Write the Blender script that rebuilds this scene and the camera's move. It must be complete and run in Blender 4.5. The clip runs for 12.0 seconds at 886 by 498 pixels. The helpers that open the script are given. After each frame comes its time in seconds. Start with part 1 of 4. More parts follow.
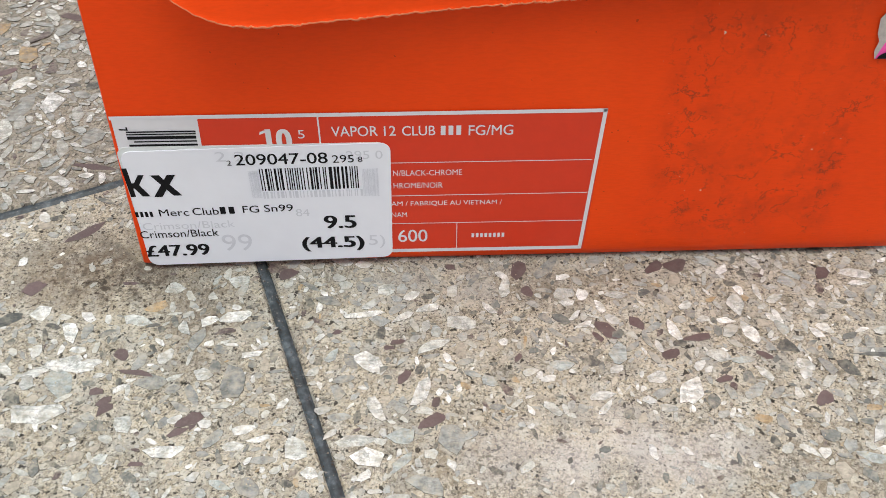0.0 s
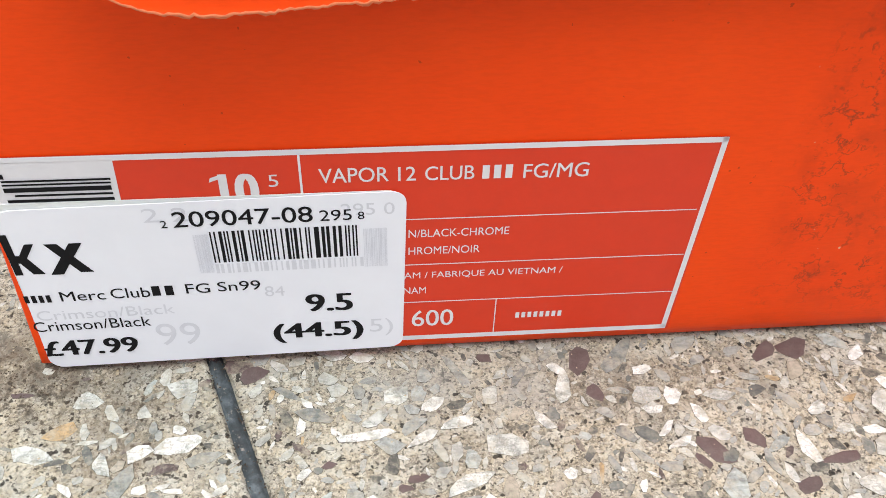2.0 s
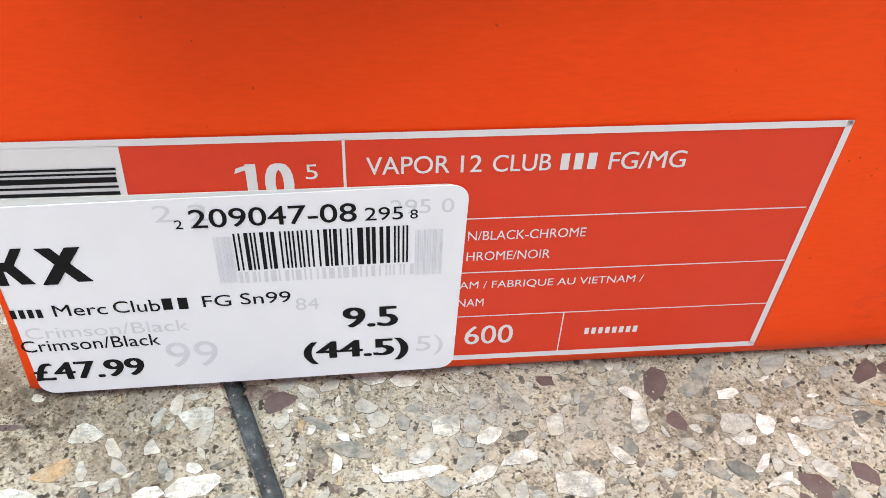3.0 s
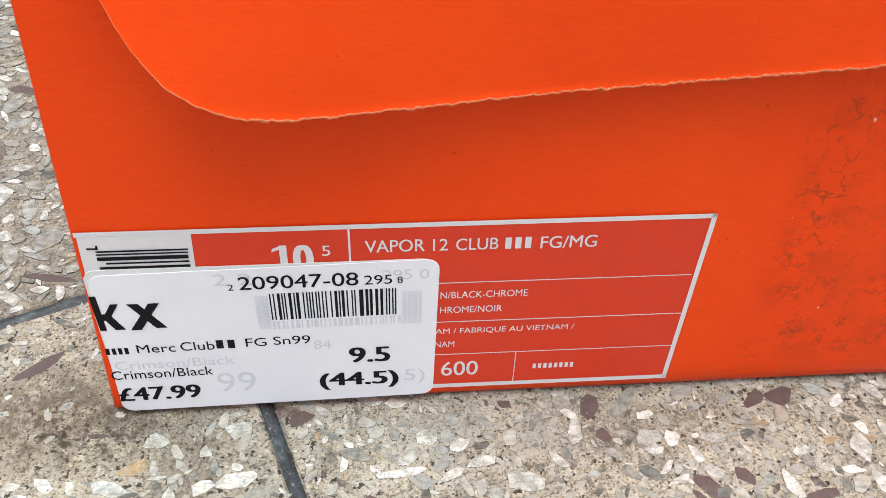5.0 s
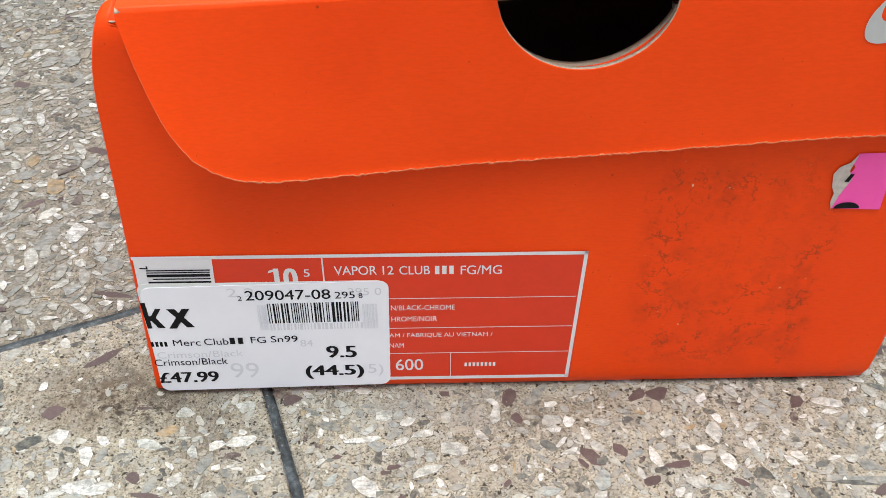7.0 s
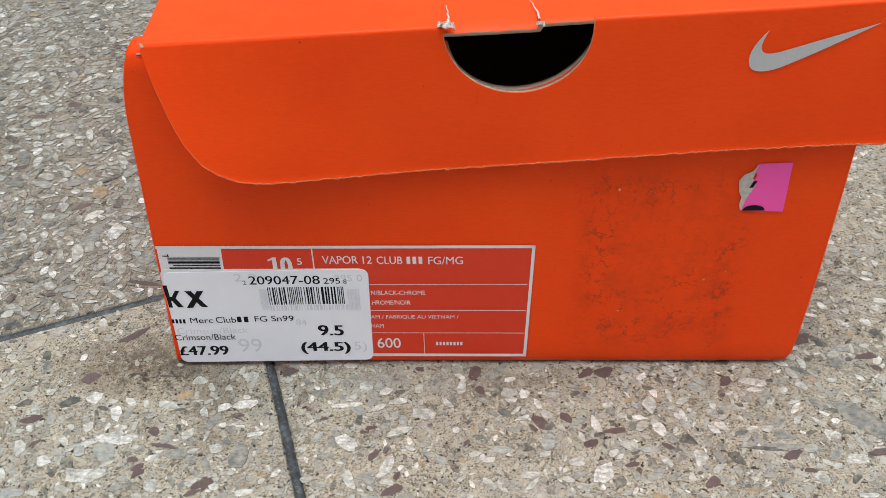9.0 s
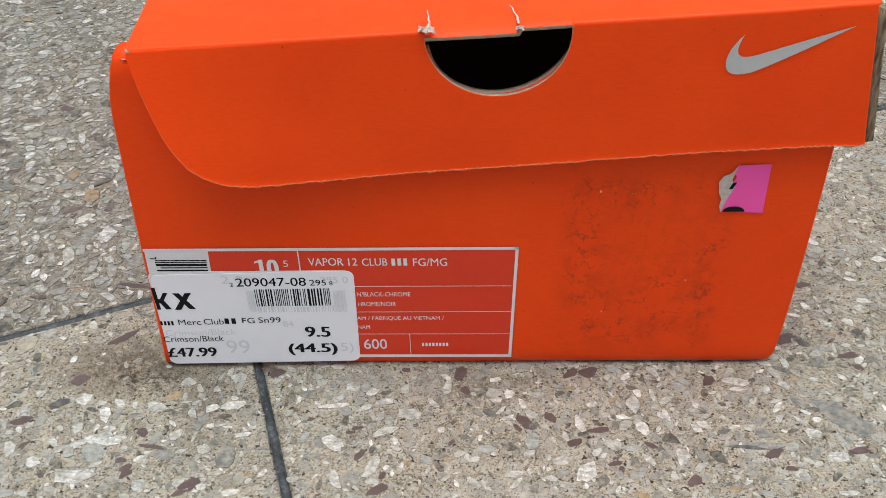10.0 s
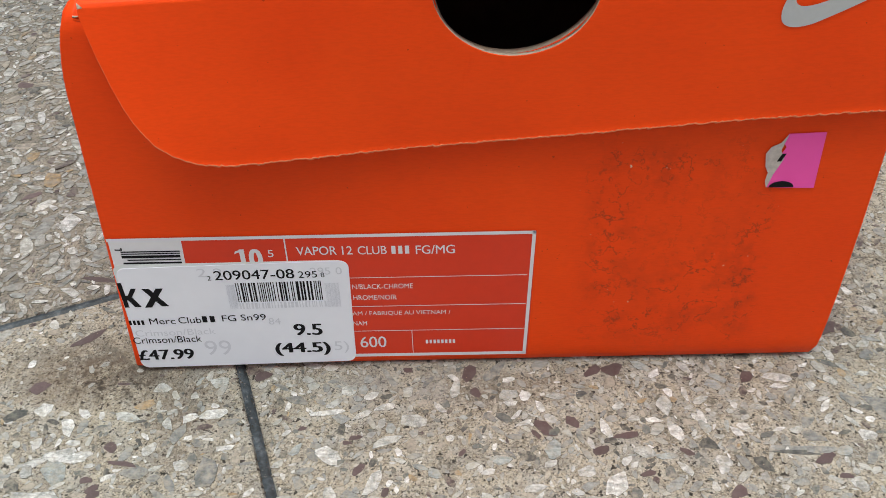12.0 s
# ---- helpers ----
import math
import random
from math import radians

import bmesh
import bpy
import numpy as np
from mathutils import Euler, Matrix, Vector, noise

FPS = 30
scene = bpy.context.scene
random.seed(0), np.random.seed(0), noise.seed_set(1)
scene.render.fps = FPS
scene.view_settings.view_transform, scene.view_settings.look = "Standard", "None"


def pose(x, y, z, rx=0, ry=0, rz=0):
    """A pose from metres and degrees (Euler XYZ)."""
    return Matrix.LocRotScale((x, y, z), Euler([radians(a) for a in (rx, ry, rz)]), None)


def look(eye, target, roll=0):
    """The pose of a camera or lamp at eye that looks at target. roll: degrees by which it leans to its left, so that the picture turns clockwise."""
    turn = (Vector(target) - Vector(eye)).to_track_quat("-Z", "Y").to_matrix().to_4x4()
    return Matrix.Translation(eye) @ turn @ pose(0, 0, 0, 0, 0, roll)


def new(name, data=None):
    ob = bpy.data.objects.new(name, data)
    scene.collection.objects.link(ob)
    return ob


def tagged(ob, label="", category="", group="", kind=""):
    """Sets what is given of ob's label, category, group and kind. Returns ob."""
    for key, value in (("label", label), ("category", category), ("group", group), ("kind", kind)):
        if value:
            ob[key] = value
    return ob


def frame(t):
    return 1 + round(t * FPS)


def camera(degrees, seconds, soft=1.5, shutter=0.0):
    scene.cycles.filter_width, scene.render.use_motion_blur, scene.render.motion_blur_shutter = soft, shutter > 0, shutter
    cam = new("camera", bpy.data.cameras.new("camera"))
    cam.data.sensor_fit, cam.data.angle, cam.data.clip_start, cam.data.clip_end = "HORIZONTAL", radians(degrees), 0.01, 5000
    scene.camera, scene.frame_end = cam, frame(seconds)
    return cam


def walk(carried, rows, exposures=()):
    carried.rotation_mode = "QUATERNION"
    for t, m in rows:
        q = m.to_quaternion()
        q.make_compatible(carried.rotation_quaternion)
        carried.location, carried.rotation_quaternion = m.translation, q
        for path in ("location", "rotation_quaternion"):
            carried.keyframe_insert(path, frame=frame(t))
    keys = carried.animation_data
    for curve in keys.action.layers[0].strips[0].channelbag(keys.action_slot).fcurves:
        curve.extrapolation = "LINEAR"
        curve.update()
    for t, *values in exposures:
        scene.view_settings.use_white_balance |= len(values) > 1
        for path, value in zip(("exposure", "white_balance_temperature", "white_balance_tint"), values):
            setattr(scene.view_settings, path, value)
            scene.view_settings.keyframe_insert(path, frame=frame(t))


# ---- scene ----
cam = camera(52.0, 12.0, soft=0.85)
PATH = [
    (0, (0.08244, -0.16884, 0.18797), (0.08577, 0.16992, -0.17977), 0.13),
    (0.5, (0.07879, -0.15212, 0.17311), (0.09775, 0.18165, -0.1987), 1.16),
    (1, (0.07765, -0.134, 0.16046), (0.10375, 0.19988, -0.21081), 1.65),
    (1.5, (0.07296, -0.11993, 0.152), (0.1027, 0.21806, -0.21526), 2.23),
    (2, (0.06739, -0.10787, 0.14447), (0.09895, 0.23279, -0.22016), 2.51),
    (2.5, (0.06272, -0.09867, 0.13549), (0.09774, 0.24256, -0.22829), 2.85),
    (3, (0.05765, -0.09093, 0.126), (0.0957, 0.2527, -0.23522), 3.21),
    (3.2, (0.05608, -0.08808, 0.12681), (0.09775, 0.24909, -0.24004), 3.72),
    (4.8, (0.06027, -0.1176, 0.15817), (0.09082, 0.23793, -0.19207), 2.24),
    (5, (0.06198, -0.12156, 0.16405), (0.08998, 0.23626, -0.18407), 2.06),
    (5.5, (0.06744, -0.13631, 0.17684), (0.08776, 0.22596, -0.16718), 1.22),
    (6, (0.07351, -0.14971, 0.18794), (0.08931, 0.21853, -0.14992), 0.91),
    (6.5, (0.08021, -0.16181, 0.1978), (0.08761, 0.21014, -0.13627), 0.40),
    (8.3, (0.10321, -0.20529, 0.22581), (0.08437, 0.18063, -0.09154), -1.40),
    (8.5, (0.10678, -0.20811, 0.22753), (0.08495, 0.17572, -0.09216), -1.72),
    (9, (0.11085, -0.21362, 0.22968), (0.0829, 0.16974, -0.09009), -2.06),
    (9.5, (0.11272, -0.21554, 0.23151), (0.08413, 0.16885, -0.08697), -2.05),
    (10, (0.11597, -0.21583, 0.23141), (0.08791, 0.1683, -0.08743), -2.25),
    (10.5, (0.1172, -0.21604, 0.23111), (0.09043, 0.16793, -0.08803), -2.35),
    (11, (0.11765, -0.20745, 0.22492), (0.09646, 0.17507, -0.09638), -2.22),
    (11.5, (0.11587, -0.1974, 0.2173), (0.09844, 0.18275, -0.10701), -2.19),
    (12, (0.10672, -0.18911, 0.21024), (0.08933, 0.18915, -0.11628), -2.09),
]
EXPOSE = [(0, 0.88), (0.5, 0.90), (1, 0.97), (1.5, 1.16), (2, 1.22), (2.5, 1.26), (3, 1.26), (5, 1.14), (5.5, 1.09), (6, 1.06), (6.5, 1.05), (8.5, 0.78), (9.5, 0.61), (10.5, 0.64), (12, 0.64)]
walk(cam, [(t, look(eye, target, roll)) for t, eye, target, roll in PATH], EXPOSE)

# ---- light ----
world = bpy.data.worlds.new("overcast_sky")
scene.world = world
world.use_nodes = True
wn, wl = world.node_tree.nodes, world.node_tree.links
sky = wn.new("ShaderNodeTexSky")
sky.sky_type = "NISHITA"
sky.sun_disc = False
sky.sun_elevation, sky.sun_rotation = radians(85), radians(165)
sky.dust_density, sky.air_density = 4.0, 1.0
grey = wn.new("ShaderNodeHueSaturation")
grey.inputs["Saturation"].default_value = 0.35
wl.new(sky.outputs[0], grey.inputs["Color"])
# an overcast dome: brightest overhead, dimmer towards the horizon
up_way = wn.new("ShaderNodeSeparateXYZ")
wl.new(wn.new("ShaderNodeTexCoord").outputs["Generated"], up_way.inputs[0])
dome = wn.new("ShaderNodeMath")
dome.operation = "MULTIPLY_ADD"
dome.inputs[1].default_value, dome.inputs[2].default_value = 0.78, 0.22
dome.use_clamp = True
wl.new(up_way.outputs[2], dome.inputs[0])
cloud = wn.new("ShaderNodeVectorMath")
cloud.operation = "SCALE"
wl.new(grey.outputs[0], cloud.inputs[0])
wl.new(dome.outputs[0], cloud.inputs["Scale"])
wl.new(cloud.outputs[0], wn["Background"].inputs["Color"])
wn["Background"].inputs["Strength"].default_value = 0.135

sun_data = bpy.data.lights.new("sun", "SUN")
sun_data.energy, sun_data.angle, sun_data.color = 1.0, radians(44), (1.0, 0.98, 0.95)
sun = new("sun", sun_data)
sun.matrix_world = look((0.12, 0.045, 1.0), (0.1, 0.1, 0))


# ---- materials ----
class Mat:
    """A node material with a few shorthands."""

    def __init__(self, name, rough=0.6, spec=0.5):
        self.m = bpy.data.materials.new(name)
        self.m.use_nodes = True
        self.n, self.l = self.m.node_tree.nodes, self.m.node_tree.links
        self.b = self.n["Principled BSDF"]
        self.b.inputs["Roughness"].default_value = rough
        self.b.inputs["Specular IOR Level"].default_value = spec
        self.co = self.n.new("ShaderNodeTexCoord").outputs["Object"]

    def put(self, socket, value):
        if isinstance(value, bpy.types.NodeSocket):
            self.l.new(value, socket)
        else:
            socket.default_value = value

    def noise(self, scale, detail=4.0, rough=0.55, co=None, kind="FBM"):
        t = self.n.new("ShaderNodeTexNoise")
        t.inputs["Scale"].default_value, t.inputs["Detail"].default_value, t.inputs["Roughness"].default_value = scale, detail, rough
        self.l.new(co or self.co, t.inputs["Vector"])
        return t.outputs["Fac"]

    def voronoi(self, scale, feature="F1", out="Distance", co=None):
        t = self.n.new("ShaderNodeTexVoronoi")
        t.feature = feature
        t.inputs["Scale"].default_value = scale
        self.l.new(co or self.co, t.inputs["Vector"])
        return t.outputs[out]

    def stretch(self, sx, sy, sz, co=None):
        t = self.n.new("ShaderNodeMapping")
        t.inputs["Scale"].default_value = (sx, sy, sz)
        self.l.new(co or self.co, t.inputs["Vector"])
        return t.outputs[0]

    def math(self, op, a, b=0.0, clamp=False):
        t = self.n.new("ShaderNodeMath")
        t.operation, t.use_clamp = op, clamp
        self.put(t.inputs[0], a), self.put(t.inputs[1], b)
        return t.outputs[0]

    def ramp(self, fac, *stops, constant=False):
        t = self.n.new("ShaderNodeValToRGB")
        if constant:
            t.color_ramp.interpolation = "CONSTANT"
        e = t.color_ramp.elements
        while len(e) < len(stops):
            e.new(0.5)
        for one, (at, c) in zip(e, stops):
            one.position = at
            one.color = (*c, 1) if isinstance(c, tuple) else (c, c, c, 1)
        self.put(t.inputs[0], fac)
        return t.outputs[0]

    def mix(self, fac, a, b, how="MIX"):
        t = self.n.new("ShaderNodeMix")
        t.data_type, t.blend_type = "RGBA", how
        self.put(t.inputs[0], fac)
        for s, v in ((t.inputs[6], a), (t.inputs[7], b)):
            self.put(s, (*v, 1) if isinstance(v, tuple) else v)
        return t.outputs[2]

    def bump(self, height, strength=0.3, distance=0.001):
        t = self.n.new("ShaderNodeBump")
        t.inputs["Strength"].default_value, t.inputs["Distance"].default_value = strength, distance
        self.put(t.inputs["Height"], height)
        self.l.new(t.outputs[0], self.b.inputs["Normal"])

    def axis(self, n):
        t = self.n.new("ShaderNodeSeparateXYZ")
        self.l.new(self.co, t.inputs[0])
        return t.outputs[n]

    def colour(self, value):
        self.put(self.b.inputs["Base Color"], (*value, 1) if isinstance(value, tuple) else value)
        return self


def near(m, x, y, rx, ry, axes=(0, 1)):
    """1 at (x, y), falling to 0 at the radii rx, ry."""
    a = m.math("DIVIDE", m.math("SUBTRACT", m.axis(axes[0]), x), rx)
    b = m.math("DIVIDE", m.math("SUBTRACT", m.axis(axes[1]), y), ry)
    d = m.math("ADD", m.math("MULTIPLY", a, a), m.math("MULTIPLY", b, b))
    return m.math("SUBTRACT", 1.0, d, clamp=True)


def cement(name, washed=False):
    """Pale sandy matrix; washed: the coarser slab, with dirt left between its stones."""
    m = Mat(name, 0.85, 0.3)
    base = m.ramp(m.noise(45, 5), (0.3, (0.25, 0.230, 0.170)), (0.55, (0.38, 0.352, 0.262)), (0.75, (0.45, 0.428, 0.340)))
    sand = m.ramp(m.voronoi(1300, out="Color"), (0.0, (0.20, 0.175, 0.125)), (0.35, (0.42, 0.375, 0.28)), (0.7, (0.54, 0.515, 0.435)), (1.0, (0.30, 0.29, 0.26)))
    c = m.mix(0.5, base, sand)
    c = m.mix(0.5, c, m.ramp(m.noise(1700, 2), (0.38, 0.3), (0.52, 1.0)), "MULTIPLY")
    # pale milky and grey-green clouding of the worn surface
    c = m.mix(m.ramp(m.noise(130, 5, 0.7), (0.5, 0.0), (0.70, 0.65)), c, (0.47, 0.485, 0.44))
    c = m.mix(m.ramp(m.noise(75, 6, 0.75), (0.50, 0.0), (0.68, 0.75)), c, (0.20, 0.21, 0.19))
    # dirt lodged in fine broken lines and pits
    lines = m.math("ABSOLUTE", m.math("SUBTRACT", m.noise(150, 7, 0.78), 0.5))
    lines = m.math("MULTIPLY", m.ramp(lines, (0.0, 1.0), (0.028, 0.0)), m.ramp(m.noise(55, 4, 0.6), (0.38, 0.0), (0.52, 1.0)))
    c = m.mix(m.math("MULTIPLY", lines, 0.75), c, (0.07, 0.062, 0.048))
    pits = m.ramp(m.noise(480, 2, 0.6), (0.352, 0.05), (0.378, 1.0))
    c = m.mix(0.9, c, pits, "MULTIPLY")
    c = m.mix(0.7, c, m.ramp(m.noise(1100, 2, 0.6), (0.38, 0.12), (0.43, 1.0)), "MULTIPLY")
    # grime beside the carton and along the joint
    grime = m.math("MAXIMUM", near(m, -0.009, -0.003, 0.034, 0.017), m.math("MULTIPLY", near(m, 0.020, -0.018, 0.014, 0.022), 0.7))
    grime = m.math("MULTIPLY", grime, m.ramp(m.noise(170, 5, 0.7), (0.34, 0.0), (0.58, 1.0)))
    c = m.mix(m.math("MULTIPLY", grime, 0.9), c, (0.105, 0.078, 0.052))
    spots = m.math("MULTIPLY", near(m, -0.004, -0.007, 0.017, 0.009), m.ramp(m.noise(330, 3, 0.7), (0.52, 0.0), (0.60, 1.0)))
    c = m.mix(m.math("MULTIPLY", spots, 0.9), c, (0.035, 0.03, 0.022))
    # a greyer, darker patch along the carton's front
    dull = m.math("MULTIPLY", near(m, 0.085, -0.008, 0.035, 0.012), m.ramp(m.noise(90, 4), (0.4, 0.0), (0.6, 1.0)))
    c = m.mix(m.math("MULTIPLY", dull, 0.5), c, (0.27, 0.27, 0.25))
    # soil rubbed into the slab, a brown patch along the carton's front, and a milky, smoother patch with few stones
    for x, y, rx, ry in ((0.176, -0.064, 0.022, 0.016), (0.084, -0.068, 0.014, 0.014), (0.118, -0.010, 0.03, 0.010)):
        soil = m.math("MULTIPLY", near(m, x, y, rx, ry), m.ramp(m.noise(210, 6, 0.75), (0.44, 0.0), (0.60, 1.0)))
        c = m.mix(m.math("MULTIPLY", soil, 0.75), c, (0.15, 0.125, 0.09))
    milky = m.math("MULTIPLY", near(m, 0.124, -0.062, 0.040, 0.016), m.ramp(m.noise(60, 4), (0.35, 0.0), (0.6, 1.0)))
    c = m.mix(m.math("MULTIPLY", milky, 0.6), c, (0.47, 0.455, 0.435))
    # peppering of black specks
    c = m.mix(m.ramp(m.noise(900, 1, 0.5), (0.70, 0.0), (0.73, 0.85)), c, (0.05, 0.045, 0.038))
    # dirt held in small granular clusters
    clot = m.math("MULTIPLY", m.ramp(m.noise(560, 4, 0.72), (0.50, 0.0), (0.58, 1.0)), m.ramp(m.noise(120, 4, 0.6), (0.50, 0.0), (0.62, 1.0)))
    c = m.mix(m.math("MULTIPLY", clot, 0.7), c, (0.085, 0.078, 0.060))
    if washed:
        c = m.mix(m.ramp(m.noise(240, 5, 0.7), (0.38, 0.75), (0.62, 0.15)), c, (0.11, 0.102, 0.085))
    m.colour(c)
    m.bump(m.math("ADD", m.noise(700, 4, 0.7), m.math("MULTIPLY", pits, 0.6)), 0.6, 0.0005)
    return m.m


def stone(name, stops, rnd, rough=0.5, vein=0.5, coated=1.0, dust=(0.37, 0.345, 0.265)):
    """Broken stone; stops: colours picked by the piece's own random number."""
    m = Mat(name, rough, 0.5)
    if rnd == "island":
        r = m.n.new("ShaderNodeNewGeometry").outputs["Random Per Island"]
    else:
        r = m.n.new("ShaderNodeObjectInfo").outputs["Random"]
    geo = m.n.new("ShaderNodeNewGeometry").outputs["Position"]
    c = m.ramp(r, *stops, constant=True)
    vary = m.math("FRACT", m.math("MULTIPLY", r, 37.7))
    c = m.mix(1.0, c, m.ramp(vary, (0.0, 0.78), (1.0, 1.06)), "MULTIPLY")
    offset = m.n.new("ShaderNodeVectorMath")
    offset.operation = "ADD"
    m.l.new(geo, offset.inputs[0])
    spread = m.n.new("ShaderNodeCombineXYZ")
    m.l.new(m.math("MULTIPLY", r, 50.0), spread.inputs[0])
    m.l.new(spread.outputs[0], offset.inputs[1])
    co = offset.outputs[0]
    veins = m.ramp(m.noise(380, 5, 0.65, co), (0.38, (0.30, 0.335, 0.32)), (0.52, (0.90, 0.92, 0.91)), (0.64, (1.16, 1.17, 1.16)))
    c = m.mix(vein, c, veins, "MULTIPLY")
    # bedding streaks that run one way through the rock
    turn = m.n.new("ShaderNodeMapping")
    turn.inputs["Rotation"].default_value = (0.0, 0.0, 0.6)
    turn.inputs["Scale"].default_value = (260.0, 1150.0, 700.0)
    m.l.new(co, turn.inputs["Vector"])
    streaks = m.ramp(m.noise(1.0, 3, 0.6, turn.outputs[0]), (0.36, (0.42, 0.46, 0.45)), (0.52, (1.0, 1.0, 1.0)), (0.68, (1.10, 1.11, 1.10)))
    c = m.mix(0.75 * vein, c, streaks, "MULTIPLY")
    cracks = m.math("ABSOLUTE", m.math("SUBTRACT", m.noise(240, 5, 0.75, co), 0.5))
    c = m.mix(m.math("MULTIPLY", m.ramp(cracks, (0.0, 0.85), (0.03, 0.0)), vein), c, (0.10, 0.10, 0.085))
    fine = m.ramp(m.noise(1700, 3, 0.7, co), (0.33, 0.6), (0.5, 1.0))
    c = m.mix(0.35, c, fine, "MULTIPLY")
    film = m.ramp(m.noise(330, 4, 0.75, geo), (0.44, 0.0), (0.66, 1.0))
    c = m.mix(m.math("MULTIPLY", film, 0.66 * coated, True), c, dust)
    m.colour(c)
    m.bump(m.noise(900, 4, 0.7, co), 0.4, 0.0004)
    return m.m


VIOLET = (0.082, 0.054, 0.052)
MIXED = ((0.0, (0.64, 0.65, 0.62)), (0.11, (0.49, 0.50, 0.46)), (0.26, (0.39, 0.40, 0.365)), (0.42, (0.30, 0.315, 0.295)), (0.55, (0.41, 0.37, 0.295)),
         (0.64, (0.15, 0.162, 0.15)), (0.72, (0.35, 0.38, 0.365)), (0.79, (0.075, 0.08, 0.07)), (0.865, VIOLET), (0.905, (0.74, 0.75, 0.73)), (0.985, (0.40, 0.28, 0.14)))


def cardboard():
    """Printed orange card with a woven grain, scuffs and the residue of a stripped label."""
    m = Mat("orange_printed_card", 0.5, 0.2)
    c = m.ramp(m.noise(28, 4), (0.3, (0.90, 0.062, 0.003)), (0.7, (0.95, 0.074, 0.004)))
    threads = m.noise(1.0, 3, 0.6, m.stretch(420, 420, 1900))
    c = m.mix(0.15, c, m.ramp(threads, (0.35, 0.7), (0.6, 1.05)), "MULTIPLY")
    flecks = m.ramp(m.noise(750, 2, 0.5), (0.225, 0.25), (0.24, 1.0))
    c = m.mix(0.5, c, flecks, "MULTIPLY")
    # residue of a stripped label: faint smears, fine torn lines and pale specks
    x, z = m.axis(0), m.axis(2)
    inside = m.math("MULTIPLY", m.ramp(m.math("DIVIDE", x, 0.25), (0.535, 0.0), (0.56, 1.0), (0.745, 1.0), (0.765, 0.0)), m.ramp(m.math("DIVIDE", z, 0.1), (0.04, 0.0), (0.10, 1.0), (0.74, 1.0), (0.84, 0.0)))
    inside = m.math("MULTIPLY", inside, m.math("LESS_THAN", m.axis(1), 0.012))
    torn = near(m, 0.143, 0.052, 0.009, 0.034, (0, 2))
    for px, pz, rx, rz in ((0.156, 0.022, 0.016, 0.014), (0.170, 0.030, 0.012, 0.020), (0.183, 0.032, 0.006, 0.034), (0.158, 0.070, 0.016, 0.007)):
        torn = m.math("MAXIMUM", torn, near(m, px, pz, rx, rz, (0, 2)))
    torn = m.math("MULTIPLY", inside, m.math("ADD", m.math("MULTIPLY", torn, 0.75), 0.25))
    smear = m.math("MULTIPLY", torn, m.ramp(m.noise(110, 5, 0.65), (0.48, 0.0), (0.62, 1.0)))
    c = m.mix(m.math("MULTIPLY", smear, 0.34), c, (0.36, 0.035, 0.010))
    c = m.mix(m.math("MULTIPLY", inside, m.ramp(m.noise(55, 3), (0.35, 0.05), (0.65, 0.20))), c, (0.52, 0.038, 0.006))
    line = m.math("ABSOLUTE", m.math("SUBTRACT", m.noise(95, 6, 0.62), 0.5))
    line = m.math("MULTIPLY", m.ramp(line, (0.0, 1.0), (0.015, 0.0)), m.ramp(m.noise(210, 3, 0.6), (0.44, 0.0), (0.55, 1.0)))
    c = m.mix(m.math("MULTIPLY", m.math("MULTIPLY", torn, line), 0.75), c, (0.09, 0.028, 0.016))
    grains = m.math("MULTIPLY", torn, m.ramp(m.noise(430, 3, 0.65), (0.60, 0.0), (0.68, 1.0)))
    c = m.mix(m.math("MULTIPLY", grains, 0.42), c, (0.13, 0.030, 0.016))
    bits = m.math("MULTIPLY", inside, m.ramp(m.noise(640, 2), (0.765, 0.0), (0.775, 1.0)))
    c = m.mix(bits, c, (0.75, 0.55, 0.42))
    m.colour(c)
    m.put(m.b.inputs["Roughness"], m.ramp(m.noise(120, 4), (0.3, 0.42), (0.7, 0.56)))
    m.bump(m.math("ADD", m.math("MULTIPLY", threads, 0.6), m.math("MULTIPLY", m.noise(60, 3), 0.8)), 0.10, 0.0006)
    return m.m


def plain(name, colour, rough=0.5, spec=0.4, grain=0.12, scale=400):
    m = Mat(name, rough, spec)
    c = m.mix(grain, colour, m.ramp(m.noise(scale, 4, 0.65), (0.3, 0.6), (0.65, 1.1)), "MULTIPLY")
    m.colour(c)
    m.bump(m.noise(scale * 2.0, 3), 0.05, 0.0002)
    return m.m


def joint_mastic():
    m = Mat("slate_joint_filler", 0.55, 0.5)
    c = m.ramp(m.noise(260, 6, 0.7), (0.32, (0.012, 0.017, 0.019)), (0.50, (0.030, 0.042, 0.048)), (0.70, (0.10, 0.128, 0.142)))
    grit = m.ramp(m.noise(620, 3, 0.7), (0.60, 0.0), (0.70, 1.0))
    c = m.mix(m.math("MULTIPLY", grit, 0.55), c, (0.34, 0.31, 0.26))
    m.colour(c)
    m.bump(m.noise(330, 5, 0.7), 0.7, 0.0006)
    return m.m


def ribbed_kraft():
    m = Mat("raw_corrugated_edge", 0.9, 0.2)
    wave = m.noise(1.0, 2, 0.5, m.stretch(900, 900, 160))
    m.colour(m.ramp(wave, (0.35, (0.10, 0.070, 0.045)), (0.6, (0.30, 0.235, 0.16))))
    m.bump(wave, 0.6, 0.0005)
    return m.m


